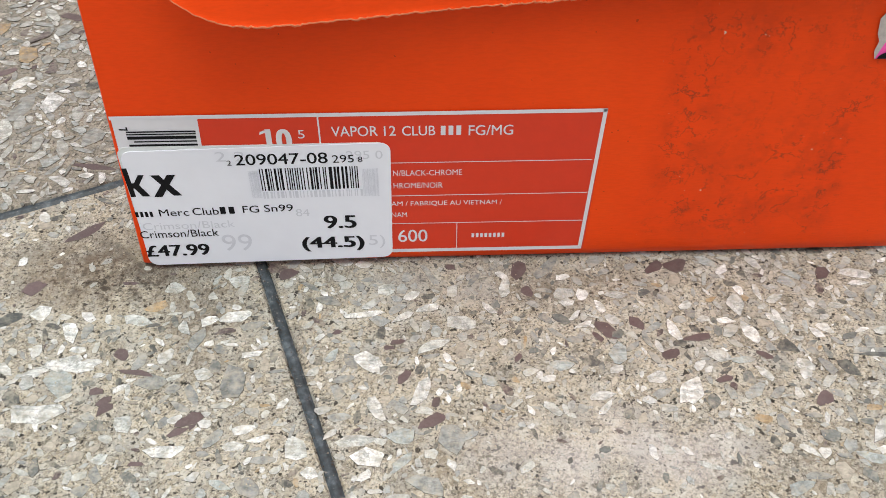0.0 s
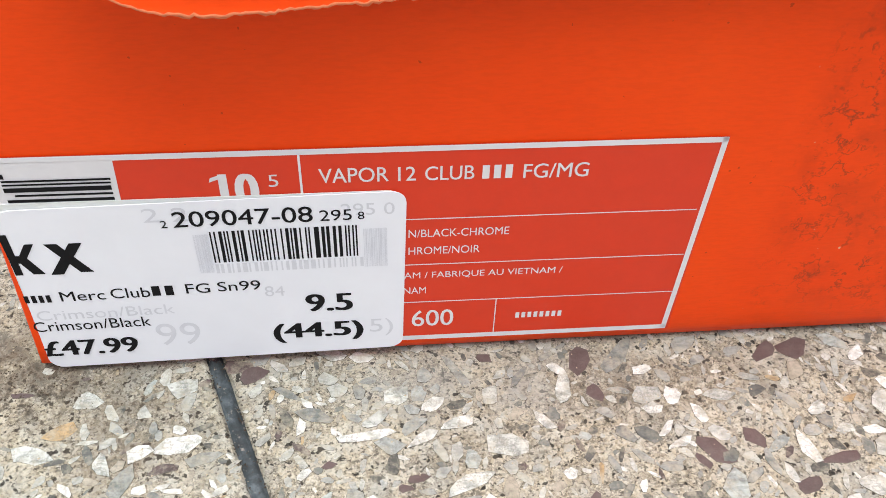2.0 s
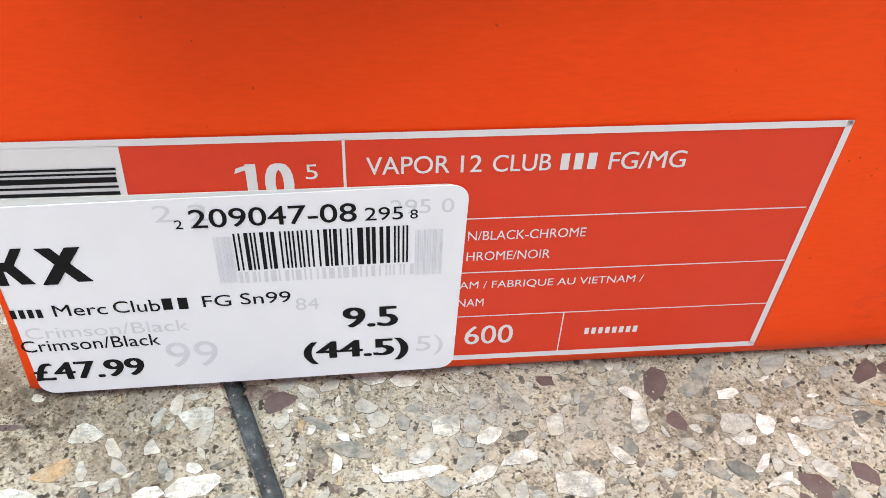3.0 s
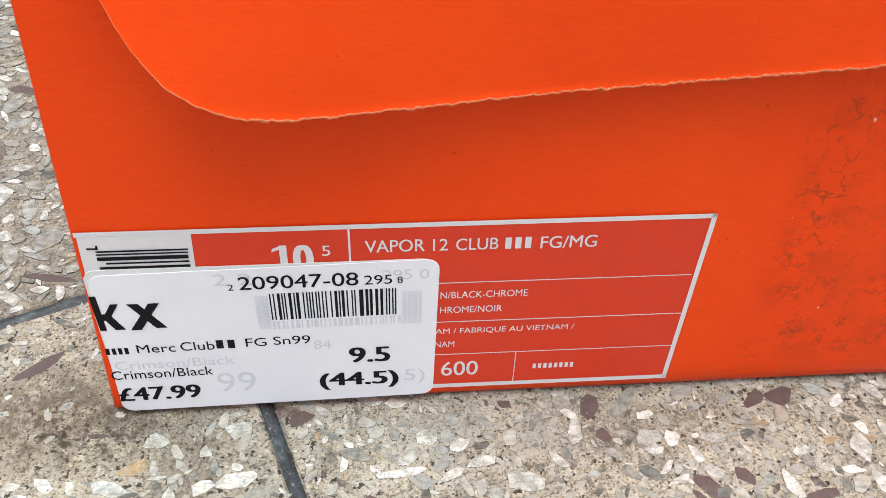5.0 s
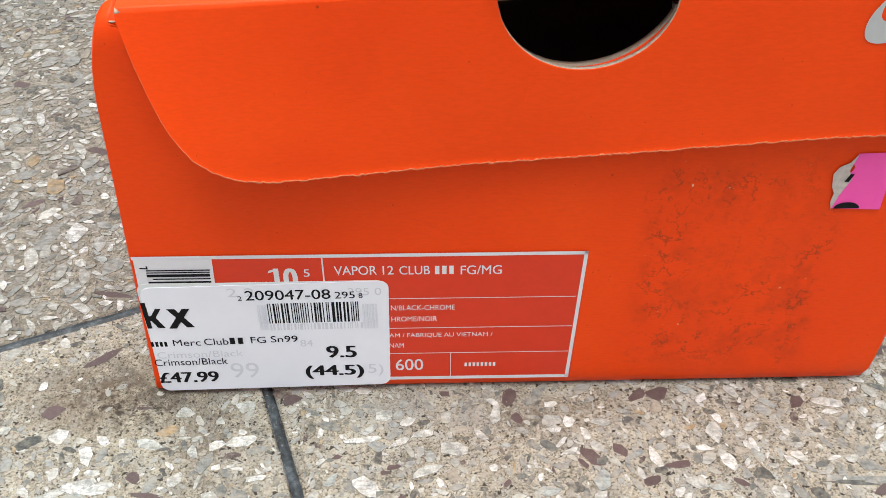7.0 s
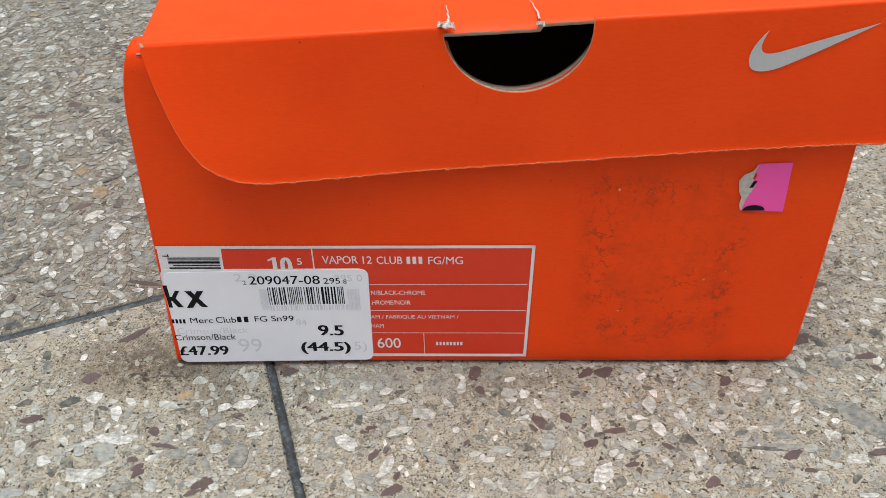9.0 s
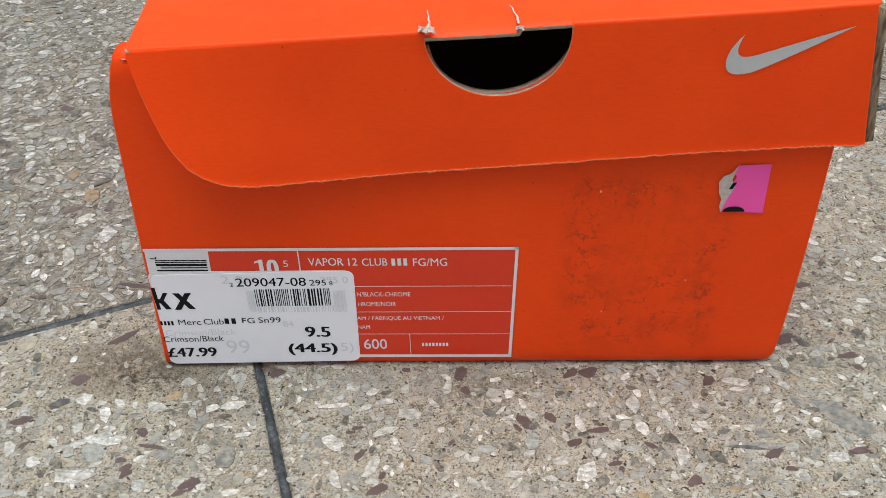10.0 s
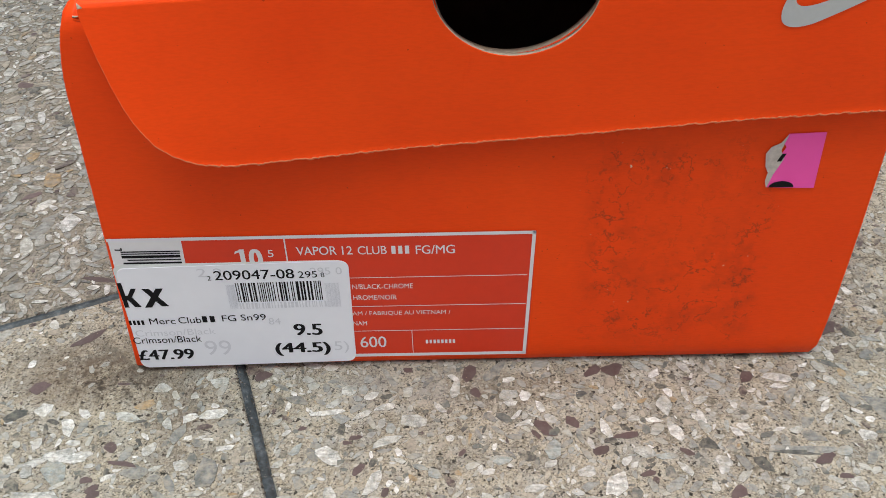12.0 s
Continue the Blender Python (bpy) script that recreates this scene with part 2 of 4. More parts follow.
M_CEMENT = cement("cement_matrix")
M_WASHED = cement("washed_cement_matrix", True)
M_CHIPS = stone("mixed_stone_chips", MIXED, "island")
M_DUSTY = stone("dusty_stone_chips", MIXED, "island", 0.6, 0.7, 1.25, (0.22, 0.21, 0.175))
M_VIOLET = stone("violet_brown_stone", ((0.0, VIOLET), (0.5, (0.100, 0.066, 0.064))), "object", 0.5, 0.15, 0.12)
M_WHITE = stone("white_quartz", ((0.0, (0.66, 0.67, 0.64)), (0.35, (0.54, 0.56, 0.53)), (0.7, (0.74, 0.75, 0.72))), "object", 0.42, 0.7, 0.9)
M_GREY = stone("blue_grey_stone", ((0.0, (0.30, 0.32, 0.30)), (0.4, (0.37, 0.415, 0.40)), (0.7, (0.22, 0.235, 0.225))), "object", 0.45, 0.6)
M_DARK = stone("dark_green_grey_stone", ((0.0, (0.10, 0.112, 0.105)), (0.5, (0.065, 0.075, 0.068)), (0.8, (0.14, 0.155, 0.15))), "object", 0.5, 0.7, 0.5)
M_OCHRE = stone("ochre_stone", ((0.0, (0.46, 0.31, 0.15)), (0.9, (0.44, 0.28, 0.13))), "object", 0.5, 0.6)


def rim_dirt_shade():
    """Dirt and crevice shade painted dark round the chips, broken by clean cement."""
    m = Mat("dirt_and_shade_round_chips", 0.9, 0.2)
    m.colour(m.ramp(m.noise(330, 4, 0.7), (0.42, (0.030, 0.027, 0.021)), (0.55, (0.15, 0.138, 0.105)), (0.68, (0.34, 0.318, 0.245))))
    return m.m


M_RIM = rim_dirt_shade()
M_JOINT = joint_mastic()
M_CARD = cardboard()
M_EDGE = plain("cut_card_edge", (0.44, 0.36, 0.27), 0.85, 0.2, 0.5, 900)
M_FRAY = plain("frayed_orange_edge", (0.90, 0.26, 0.12), 0.8, 0.3, 0.45, 1200)
M_TORN = plain("torn_paper_fibre", (0.58, 0.52, 0.48), 0.9, 0.2, 0.5, 700)
M_KRAFT = plain("dark_kraft_lining", (0.13, 0.11, 0.095), 0.9, 0.2, 0.3, 200)
M_RAW = ribbed_kraft()
M_LABEL = plain("red_orange_label_print", (0.74, 0.040, 0.009), 0.42, 0.45, 0.10, 300)
M_PRINT = plain("pale_label_print", (0.76, 0.75, 0.78), 0.5, 0.4, 0.06, 500)
M_PAPER = plain("white_sticker_paper", (0.88, 0.895, 0.96), 0.45, 0.45, 0.06, 90)
M_OLDPAPER = plain("older_sticker_paper", (0.74, 0.77, 0.76), 0.45, 0.45, 0.08, 90)
M_INK = plain("black_ink", (0.008, 0.008, 0.010), 0.6, 0.15, 0.4, 900)
M_GHOST = plain("ink_showing_through", (0.72, 0.735, 0.80), 0.5, 0.4, 0.2, 300)
M_SILVER = plain("silver_grey_print", (0.50, 0.52, 0.53), 0.42, 0.5, 0.12, 600)
M_PINK = plain("magenta_sticker", (0.99, 0.095, 0.46), 0.4, 0.45, 0.06, 200)


# ---- mesh helpers ----
def mesh_object(name, verts, faces, materials, parent=None, label="", smooth=False, mats=None):
    me = bpy.data.meshes.new(name)
    me.from_pydata(verts, [], faces)
    for one in materials if isinstance(materials, (list, tuple)) else [materials]:
        me.materials.append(one)
    if mats:
        me.polygons.foreach_set("material_index", mats)
    if smooth:
        me.polygons.foreach_set("use_smooth", [True] * len(me.polygons))
    me.update()
    ob = new(name, me)
    ob.parent = parent
    if label:
        tagged(ob, label)
    return ob


def grid_faces(cols, rows, skip=lambda i, j: False):
    return [(i * rows + j, (i + 1) * rows + j, (i + 1) * rows + j + 1, i * rows + j + 1) for i in range(cols - 1) for j in range(rows - 1) if not skip(i, j)]


def thicken(ob, thickness, offset, rim=0, inner=0):
    s = ob.modifiers.new("thickness", "SOLIDIFY")
    s.thickness, s.offset, s.material_offset_rim, s.material_offset = thickness, offset, rim, inner
    s.use_even_offset = False
    return ob


# ---- pavement ----
def chip_mesh(rng, length, ratio, proud=1.0):
    """Outline and rings of one broken chip lying flat: base ring, rim, facet; in its own axes. proud: how far it stands out."""
    n = rng.integers(6, 10)
    ang = (np.arange(n) + rng.uniform(-0.40, 0.40, n)) * 2 * np.pi / n
    rad = 1.05 + 0.15 * np.sin(2 * ang + rng.uniform(0, 6.3)) + 0.10 * np.sin(3 * ang + rng.uniform(0, 6.3)) + rng.uniform(-0.20, 0.14, n)
    p = np.stack([np.cos(ang) * rad * length / 2, np.sin(ang) * rad * length / 2 * ratio], -1)
    high = rng.uniform(0.00004, 0.00018) * min(1.0, length / 0.004) * proud
    tilt = rng.uniform(-0.012, 0.012, 2) * proud
    rings = []
    for scale, z in ((1.0 + min(0.22, 0.00042 / length), -0.00012), (1.0, high * 0.7), (0.86, high)):
        q = p * scale
        rings.append(np.column_stack([q, z + (q @ tilt if z > 0 else 0 * q[:, 0])]))
    v = np.concatenate(rings)
    f = [(k, (k + 1) % n, n + (k + 1) % n, n + k) for k in range(n)] + [(n + k, n + (k + 1) % n, 2 * n + (k + 1) % n, 2 * n + k) for k in range(n)]
    f.append(tuple(range(2 * n, 3 * n)))
    return v, f, [1] * n + [0] * (n + 1)


def turned(v, x, y, degrees):
    c, s = math.cos(radians(degrees)), math.sin(radians(degrees))
    return np.column_stack([c * v[:, 0] - s * v[:, 1] + x, s * v[:, 0] + c * v[:, 1] + y, v[:, 2]])


# the joints meet under the carton: one runs past, the other ends at it
CROSS = Vector((0.0165, 0.0455))
ALONG = Vector((math.cos(radians(23.9)), math.sin(radians(23.9))))
DOWN = Vector((0.0270, -0.0726)).normalized()
JOINT = 0.0030
SLAB = 0.60

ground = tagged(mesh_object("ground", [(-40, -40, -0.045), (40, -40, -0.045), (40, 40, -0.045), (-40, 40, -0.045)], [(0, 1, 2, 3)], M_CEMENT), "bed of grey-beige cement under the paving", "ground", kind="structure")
pavement = tagged(new("pavement"), "exposed-aggregate concrete slabs with dark filled joints", "pavement", kind="structure")


def slab(corners, material):
    """One slab from its plan corners, in order, with slightly eased top edges."""
    c = sum(corners, Vector((0, 0))) / len(corners)
    inset = [p + (c - p).normalized() * 0.0008 for p in corners]
    n = len(corners)
    v = [(*p, -0.04) for p in corners] + [(*p, -0.0007) for p in corners] + [(*p, 0.0) for p in inset]
    f = [(k, (k + 1) % n, n + (k + 1) % n, n + k) for k in range(n)] + [(n + k, n + (k + 1) % n, 2 * n + (k + 1) % n, 2 * n + k) for k in range(n)]
    f.append(tuple(range(2 * n, 3 * n)))
    return mesh_object("paving_slab", v, f, material, pavement)


up = Vector((-ALONG.y, ALONG.x))


def strip_slabs(origin, side, sign, first, count):
    """A row of slabs on one side of the long joint; side: the way of their cross joints."""
    made = []
    for k in range(first, first + count):
        a = origin + ALONG * (k * SLAB + JOINT / 2)
        b = origin + ALONG * ((k + 1) * SLAB - JOINT / 2)
        near_edge = up * (sign * JOINT / 2)
        far = side * SLAB
        quad = [a + near_edge, b + near_edge, b + far, a + far]
        made.append(slab(quad if sign > 0 else quad[::-1], M_WASHED if sign > 0 else M_CEMENT))
    return made


strip_slabs(CROSS, DOWN, -1, -3, 6)
strip_slabs(CROSS + ALONG * 0.31, up, 1, -3, 6)
strip_slabs(CROSS + DOWN * (SLAB + JOINT), DOWN, -1, -3, 6)
strip_slabs(CROSS + up * (SLAB + JOINT), up, 1, -3, 6)


def joint_line(name, a, b, width):
    """A sunken, uneven bead of filler between two slabs."""
    d = (b - a).normalized()
    s = Vector((-d.y, d.x))
    n = max(8, int((b - a).length / 0.0016))
    rng = np.random.default_rng(11)
    v = []
    for i in range(n + 1):
        p = a + (b - a) * (i / n)
        w = width / 2 * (1 + 0.16 * noise.noise(Vector((p.x * 320, p.y * 320, 1.0))))
        lift = 0.00012 * noise.noise(Vector((p.x * 600, p.y * 600, 5.0)))
        for across, z in ((-1.15, -0.0016), (-1.0, -0.0007), (-0.80, -0.0009), (-0.62, 0.00002), (0.0, -0.0002), (0.62, 0.00002), (0.80, -0.0009), (1.0, -0.0007), (1.15, -0.0016)):
            q = p + s * (w * across + rng.uniform(-0.00006, 0.00006))
            v.append((q.x, q.y, z + lift + rng.uniform(-0.00005, 0.00005)))
    return mesh_object(name, v, grid_faces(n + 1, 9), M_JOINT, pavement, "dark slate-grey joint filler", smooth=True)


joint_line("joint_filler", CROSS - ALONG * 0.5, CROSS + ALONG * 0.6, JOINT)
joint_line("joint_filler", CROSS, CROSS + DOWN * 0.6, JOINT)

# ---- the carton's faces ----
DEEP = 0.335


def front_y(x, z):
    """Outer face of the carton's front panel."""
    return 0.02 * x + 0.06 * z - 0.002


def left_x(z):
    return 0.0019 + 0.045 * z + 8.0 * max(0.0, z - 0.095) ** 2


def right_x(z):
    return 0.2099 + 0.003 * (1 - math.exp(-z / 0.03)) - 0.0030 * math.exp(-max(0, z) / 0.0022)


def foot_z(x):
    return 0.0008 + 0.0155 * x


def flap_y(x, z):
    """Outer face of the lid's front flap, which stands off the carton at one end."""
    wave = 0.0003 * noise.noise(Vector((x * 45, 9, z * 45)))
    return front_y(x, z) - 0.0040 + wave - 1.3 * max(0.0, 0.1 - x) ** 2 * min(1.5, max(0.0, (0.124 - z) / 0.04))


def crest_z(x):
    """Height of the lid's front fold."""
    return 0.1203 + 0.0088 * max(0.0, (x - 0.0177) / 0.1923) ** 1.15


def flap_low(x):
    """Lower edge of the lid's front flap: a slanting end, a round corner, then a slightly bowed line."""
    if x < 0.05:
        lo, hi = 0.0, 1.0
        for _ in range(30):
            t = (lo + hi) / 2
            along = 0.0160 * (1 - t) ** 3 + 3 * 0.0234 * t * (1 - t) ** 2 + 3 * 0.0260 * t * t * (1 - t) + 0.05 * t ** 3
            lo, hi = (t, hi) if along < x else (lo, t)
        return 0.1209 * (1 - t) ** 3 + 3 * 0.0922 * t * (1 - t) ** 2 + 3 * 0.0787 * t * t * (1 - t) + 0.0787 * t ** 3
    s = (x - 0.05) / 0.17
    return 0.0787 + 0.0094 * (0.3 * s + 0.7 * (3 - 2 * s) * s * s)


HOLE_X, HOLE_R, HOLE_H = 0.1166, 0.0195, 0.0177


def hole_low(x, shift=0.0, shrink=0.0):
    s = (x - HOLE_X - shift) / (HOLE_R - shrink)
    return 0.1224 - (HOLE_H - shrink) * math.sqrt(max(0.0, 1 - s * s)) if abs(s) < 1 else None


shoe_box = tagged(new("shoe_box"), "orange cardboard shoe box with a hinged lid, standing on the paving", "shoe box")


def carton_body():
    top = 0.1172
    hx = [HOLE_X - 0.0046 - 0.0210 * math.cos(math.pi * k / 28) for k in range(29)]
    xs = sorted({round(0.0012 + (0.2115 - 0.0012) * i / 60, 6) for i in range(61)} | {round(e + d * 0.00045 * k, 6) for k in range(16) for e, d in ((0.0012, 1), (0.2115, -1))} | {round(h, 6) for h in hx})
    rows = 30
    v = []
    for x in xs:
        u = (x - 0.0012) / (0.2115 - 0.0012)
        low = hole_low(x, -0.0046, -0.0015)
        high = top + 0.0013 * min(1.0, max(0.0, (0.023 - u) / 0.010))
        high = min(high, low) if low else high
        edge = min(u, 1 - u) * 0.21
        if edge < 0.0025:
            high -= 0.0025 * (1 - math.sqrt(max(0, 1 - (1 - edge / 0.0025) ** 2)))
        for j in range(rows):
            if j < 3:
                # the folded foot
                a = (2 - j) / 2 * math.pi / 2
                z, back = 0.0003 + (foot_z(x) + 0.0010) * (1 - math.sin(a)), 0.0028 * (1 - math.cos(a))
            else:
                s = (j - 2) / (rows - 3)
                z, back = foot_z(x) + 0.0013 + (high - foot_z(x) - 0.0013) * s, 0.0
            xx = left_x(z) + (right_x(z) - left_x(z)) * u
            back += 0.0022 * min(1.2, max(0.0, (z - (top - 0.004)) / 0.004)) ** 2 if not low else 0.0
            back += 0.00006 * noise.noise(Vector((xx * 60, 3, z * 60)))
            v.append((xx, front_y(xx, z) + back, z))
    body = mesh_object("carton_body", v, grid_faces(len(xs), rows), [M_CARD, M_EDGE, M_KRAFT], shoe_box, "orange printed card with scuffs and label residue", smooth=True)
    thicken(body, 0.0024, -1.0, rim=1, inner=2)
    return body


def carton_walls():
    """Sides, back and floor of the carton."""
    made = []
    for name, pts in (
        ("side_wall", [(0.0060, 0.004, 0.0005), (-0.020, DEEP, 0.0005), (-0.004, DEEP, 0.117), (0.0200, 0.0085, 0.1165)]),
        ("side_wall", [(0.2085, 0.006, 0.0005), (0.2110, DEEP, 0.0005), (0.2115, DEEP, 0.121), (0.2105, 0.0105, 0.117)]),
        ("back_wall", [(-0.018, DEEP, 0.0005), (0.2100, DEEP, 0.0005), (0.2105, DEEP, 0.119), (-0.003, DEEP, 0.117)]),
        ("carton_floor", [(0.0075, 0.004, 0.0020), (0.2080, 0.006, 0.0020), (0.2085, DEEP - 0.002, 0.0020), (-0.016, DEEP - 0.002, 0.0020)]),
    ):
        a, b, c, d = (Vector(p) for p in pts)
        n = 12
        v = []
        for i in range(n + 1):
            for j in range(n + 1):
                s, t = i / n, j / n
                p = a.lerp(b, s).lerp(d.lerp(c, s), t)
                v.append(tuple(p))
        faces = grid_faces(n + 1, n + 1)
        if (b - a).cross(d - a).dot((a + c) / 2 - Vector((0.105, DEEP / 2, 0.06))) < 0:
            faces = [one[::-1] for one in faces]
        ob = mesh_object(name, v, faces, [M_CARD, M_EDGE, M_KRAFT], shoe_box, smooth=True)
        thicken(ob, 0.0016, 0.0, rim=1, inner=2)
        made.append(ob)
    return made


def carton_lid():
    """Front flap, fold and top in one sheet, with the finger hole cut across the fold."""
    left, right = 0.0166, 0.2185
    ends = [0.0169 + 0.0331 * (k / 64) ** 1.25 for k in range(65)]
    rim = [HOLE_X - HOLE_R * math.cos(math.pi * k / 40) for k in range(41)]
    xs = sorted({round(x, 6) for x in ends} | {round(0.05 + (right - 0.05) * i / 320, 6) for i in range(321)} | {round(x, 6) for x in rim})
    flap_rows, fold_rows, top_rows = 26, 5, 12
    rows = flap_rows + fold_rows + top_rows
    rng = np.random.default_rng(5)
    v = []
    tear = 0.1222
    for x in xs:
        low = flap_low(x) + (0.00020 * rng.uniform(-1, 1) if x > 0.019 else 0.0) + 0.00018 * noise.noise(Vector((x * 420, 0.5, 0))) + 0.00012 * noise.noise(Vector((x * 1500, 2.5, 0)))
        crest = crest_z(x)
        hole = hole_low(x)
        high = hole if hole else crest - 0.0009
        for j in range(flap_rows):
            s = j / (flap_rows - 1)
            z = low + (high - low) * s ** 1.3
            if j == flap_rows - 2:
                z = high - min(0.0003, 0.3 * (high - low))
            if j == 1:
                z = low + min(0.00024 + 0.00010 * rng.uniform(-1, 1), 0.5 * (high - low))
            lip = (0.00024, 0.00009, 0.00003)[j] * min(1.0, max(0.0, (x - 0.022) / 0.02)) if j < 3 else 0.0
            # the free end leans outwards towards its lower corner
            xx = x + (0.15 * (0.125 - z)) * max(0.0, (x - 0.17) / 0.0485) ** 2 - 0.0047 * max(0.0, (x - 0.17) / 0.0485) ** 2
            v.append((xx, flap_y(x, z) - lip, z))
        y0 = flap_y(x, crest)
        sunk = 0.0
        if hole and x < tear:
            sunk = 0.0014 * min(1.0, (tear - x) / 0.0006)
        xt = x - 0.0047 * max(0.0, (x - 0.17) / 0.0485) ** 2
        for j in range(fold_rows):
            a = ((j + 1) / fold_rows) * math.pi / 2
            r = 0.0009
            y, z = y0 + r * (1 - math.cos(a)), crest - r * (1 - math.sin(a))
            if hole:
                y, z = y0 + 0.0003 + 0.0002 * j, crest - 0.0007 - sunk + 0.0001 * j
            v.append((xt, y, z))
        for j in range(1, top_rows + 1):
            s = (j / top_rows) ** 2.2
            y = y0 + 0.0009 + (DEEP - 0.002) * s
            press = sunk * max(0.0, 1 - (y - y0) / 0.012)
            skew = -0.11 * (y - y0) * max(0.0, 1 - x / 0.2)
            dip = -0.0010 * math.sin(math.pi * min(1, s * 1.2)) * math.sin(math.pi * (x - left) / (right - left))
            v.append((xt + skew, y, crest - press + dip + 0.0002 * noise.noise(Vector((x * 30, y * 30, 2)))))
    holes = {i for i in range(len(xs) - 1) if hole_low((xs[i] + xs[i + 1]) / 2)}
    faces = grid_faces(len(xs), rows, lambda i, j: i in holes and j == flap_rows - 1)
    edge = [5 if one[0] % rows == 0 and xs[one[0] // rows] > 0.0178 else 0 for one in faces]
    lid = mesh_object("lid", v, faces, [M_CARD, M_EDGE, M_EDGE, M_CARD, M_KRAFT, M_FRAY, M_FRAY, M_FRAY, M_CARD], shoe_box, "orange lid flap with a torn half-round finger hole", smooth=True, mats=edge)
    return thicken(lid, 0.0014, -1.0, rim=1, inner=3)


def lid_side():
    """The lid's side wall, whose raw front edge shows beside the flap."""
    n = 14
    v = []
    for i in range(n + 1):
        z = 0.1262 - 0.0388 * i / n
        flare = 0.15 * (0.125 - z)
        for back in (0.0, 0.004, 0.05, 0.12, 0.2, DEEP):
            wob = 0.0003 * noise.noise(Vector((z * 200, back * 20, 7)))
            x = 0.2158 + flare + wob
            v.append((x, flap_y(0.21, z) + 0.0030 + back, z))
    side = mesh_object("lid_side", v, grid_faces(n + 1, 6), [M_CARD, M_RAW, M_RAW], shoe_box, "raw corrugated edge of the lid's side", smooth=True)
    return thicken(side, 0.0026, 0.0, rim=1, inner=0)


carton_body()
carton_walls()
lid = carton_lid()
lid_side()


# ---- print and stickers ----
def on_front(off):
    return lambda x, z: (x, front_y(x, z) - off, z)


def on_flap(off):
    return lambda x, z: (x, flap_y(x, z + 0.0008) - off, z + 0.0008)


def sheet(name, outline, place, material, parent, label="", thick=0.0, step=0.004):
    """A thin sheet with the given outline in (x, z), laid on a face by place()."""
    bm = bmesh.new()
    ring = [bm.verts.new((x, 0, z)) for x, z in outline]
    bm.faces.new(ring)
    for axis in (0, 2):
        lo, hi = min(p[axis // 2] for p in outline), max(p[axis // 2] for p in outline)
        n = int((hi - lo) / step)
        for k in range(1, n):
            at, way = [0, 0, 0], [0, 0, 0]
            at[axis], way[axis] = lo + (hi - lo) * k / n, 1
            bmesh.ops.bisect_plane(bm, geom=bm.verts[:] + bm.edges[:] + bm.faces[:], plane_co=at, plane_no=way)
    bmesh.ops.recalc_face_normals(bm, faces=bm.faces[:])
    for one in bm.faces:
        if one.normal.y > 0:
            one.normal_flip()
    for one in bm.verts:
        one.co = place(one.co.x, one.co.z)
    if thick:
        skin = bmesh.ops.extrude_face_region(bm, geom=bm.faces[:])
        for one in skin["geom"]:
            if isinstance(one, bmesh.types.BMVert):
                one.co.y -= thick
    me = bpy.data.meshes.new(name)
    bm.to_mesh(me)
    bm.free()
    me.materials.append(material)
    ob = new(name, me)
    ob.parent = parent
    if label:
        tagged(ob, label)
    return ob


def box_outline(x0, z0, x1, z1, lean=0.0, rise=0.0):
    return [(x0, z0), (x1, z0 + rise), (x1 + lean, z1 + rise), (x0 + lean, z1)]


def rounded(x0, z0, x1, z1, r, n=6, rise=0.0, lean=0.0):
    pts = []
    for cx, cz, a0 in ((x1 - r, z0 + r, -90), (x1 - r, z1 - r, 0), (x0 + r, z1 - r, 90), (x0 + r, z0 + r, 180)):
        for k in range(n + 1):
            a = radians(a0 + 90 * k / n)
            pts.append((cx + r * math.cos(a), cz + r * math.sin(a)))
    return [(x + lean * (z - z0), z + rise * (x - x0)) for x, z in pts]


def text(words, x0, x1, z0, high, place, material, parent, bold=0.0, rise=0.0, name="lettering", base=None):
    """Lettering fitted to a width and a height; z0 is its foot at x0, rise its slope."""
    cu = bpy.data.curves.new(name, "FONT")
    cu.body, cu.resolution_u = words, 4
    tmp = bpy.data.objects.new(name, cu)
    scene.collection.objects.link(tmp)
    deps = bpy.context.evaluated_depsgraph_get()
    me = bpy.data.meshes.new_from_object(tmp.evaluated_get(deps))
    bpy.data.objects.remove(tmp)
    co = np.empty(len(me.vertices) * 3)
    me.vertices.foreach_get("co", co)
    co = co.reshape(-1, 3)
    lo, hi = co.min(0), co.max(0)
    flat = [tuple(one.vertices) for one in me.polygons]
    bpy.data.meshes.remove(me)
    # heavier strokes: the same letters struck several times, a hair apart
    swell = bold * high
    v, f = [], []
    for k, step in enumerate((-1.0, -0.33, 0.33, 1.0) if bold else (0.0,)):
        f += [tuple(e + len(v) for e in one) for one in flat]
        for p in co:
            x = x0 + swell + step * swell + (p[0] - lo[0]) / (hi[0] - lo[0]) * (x1 - x0 - 2 * swell)
            z = z0 + (p[1] - lo[1]) / (hi[1] - lo[1]) * high + rise * (x - x0)
            px, py, pz = place(x, z)
            v.append((px, py - 0.000006 * k, pz))
    return mesh_object(name, v, f, material, parent)


def bars(name, spans, place, material, parent, label=""):
    """Flat rectangles given as (x0, z0, x1, z1[, lean, rise]), joined into one print."""
    v, f = [], []
    for one in spans:
        pts = box_outline(*one)
        n = max(1, int(abs(pts[1][0] - pts[0][0]) / 0.004))
        for k in range(n):
            q = []
            for s, (a, b) in ((k / n, (0, 1)), ((k + 1) / n, (0, 1)), ((k + 1) / n, (3, 2)), (k / n, (3, 2))):
                q.append((pts[a][0] + (pts[b][0] - pts[a][0]) * s, pts[a][1] + (pts[b][1] - pts[a][1]) * s))
            f.append(tuple(range(len(v), len(v) + 4)))
            v += [place(*p) for p in q]
    return mesh_object(name, v, f, material, parent, label)


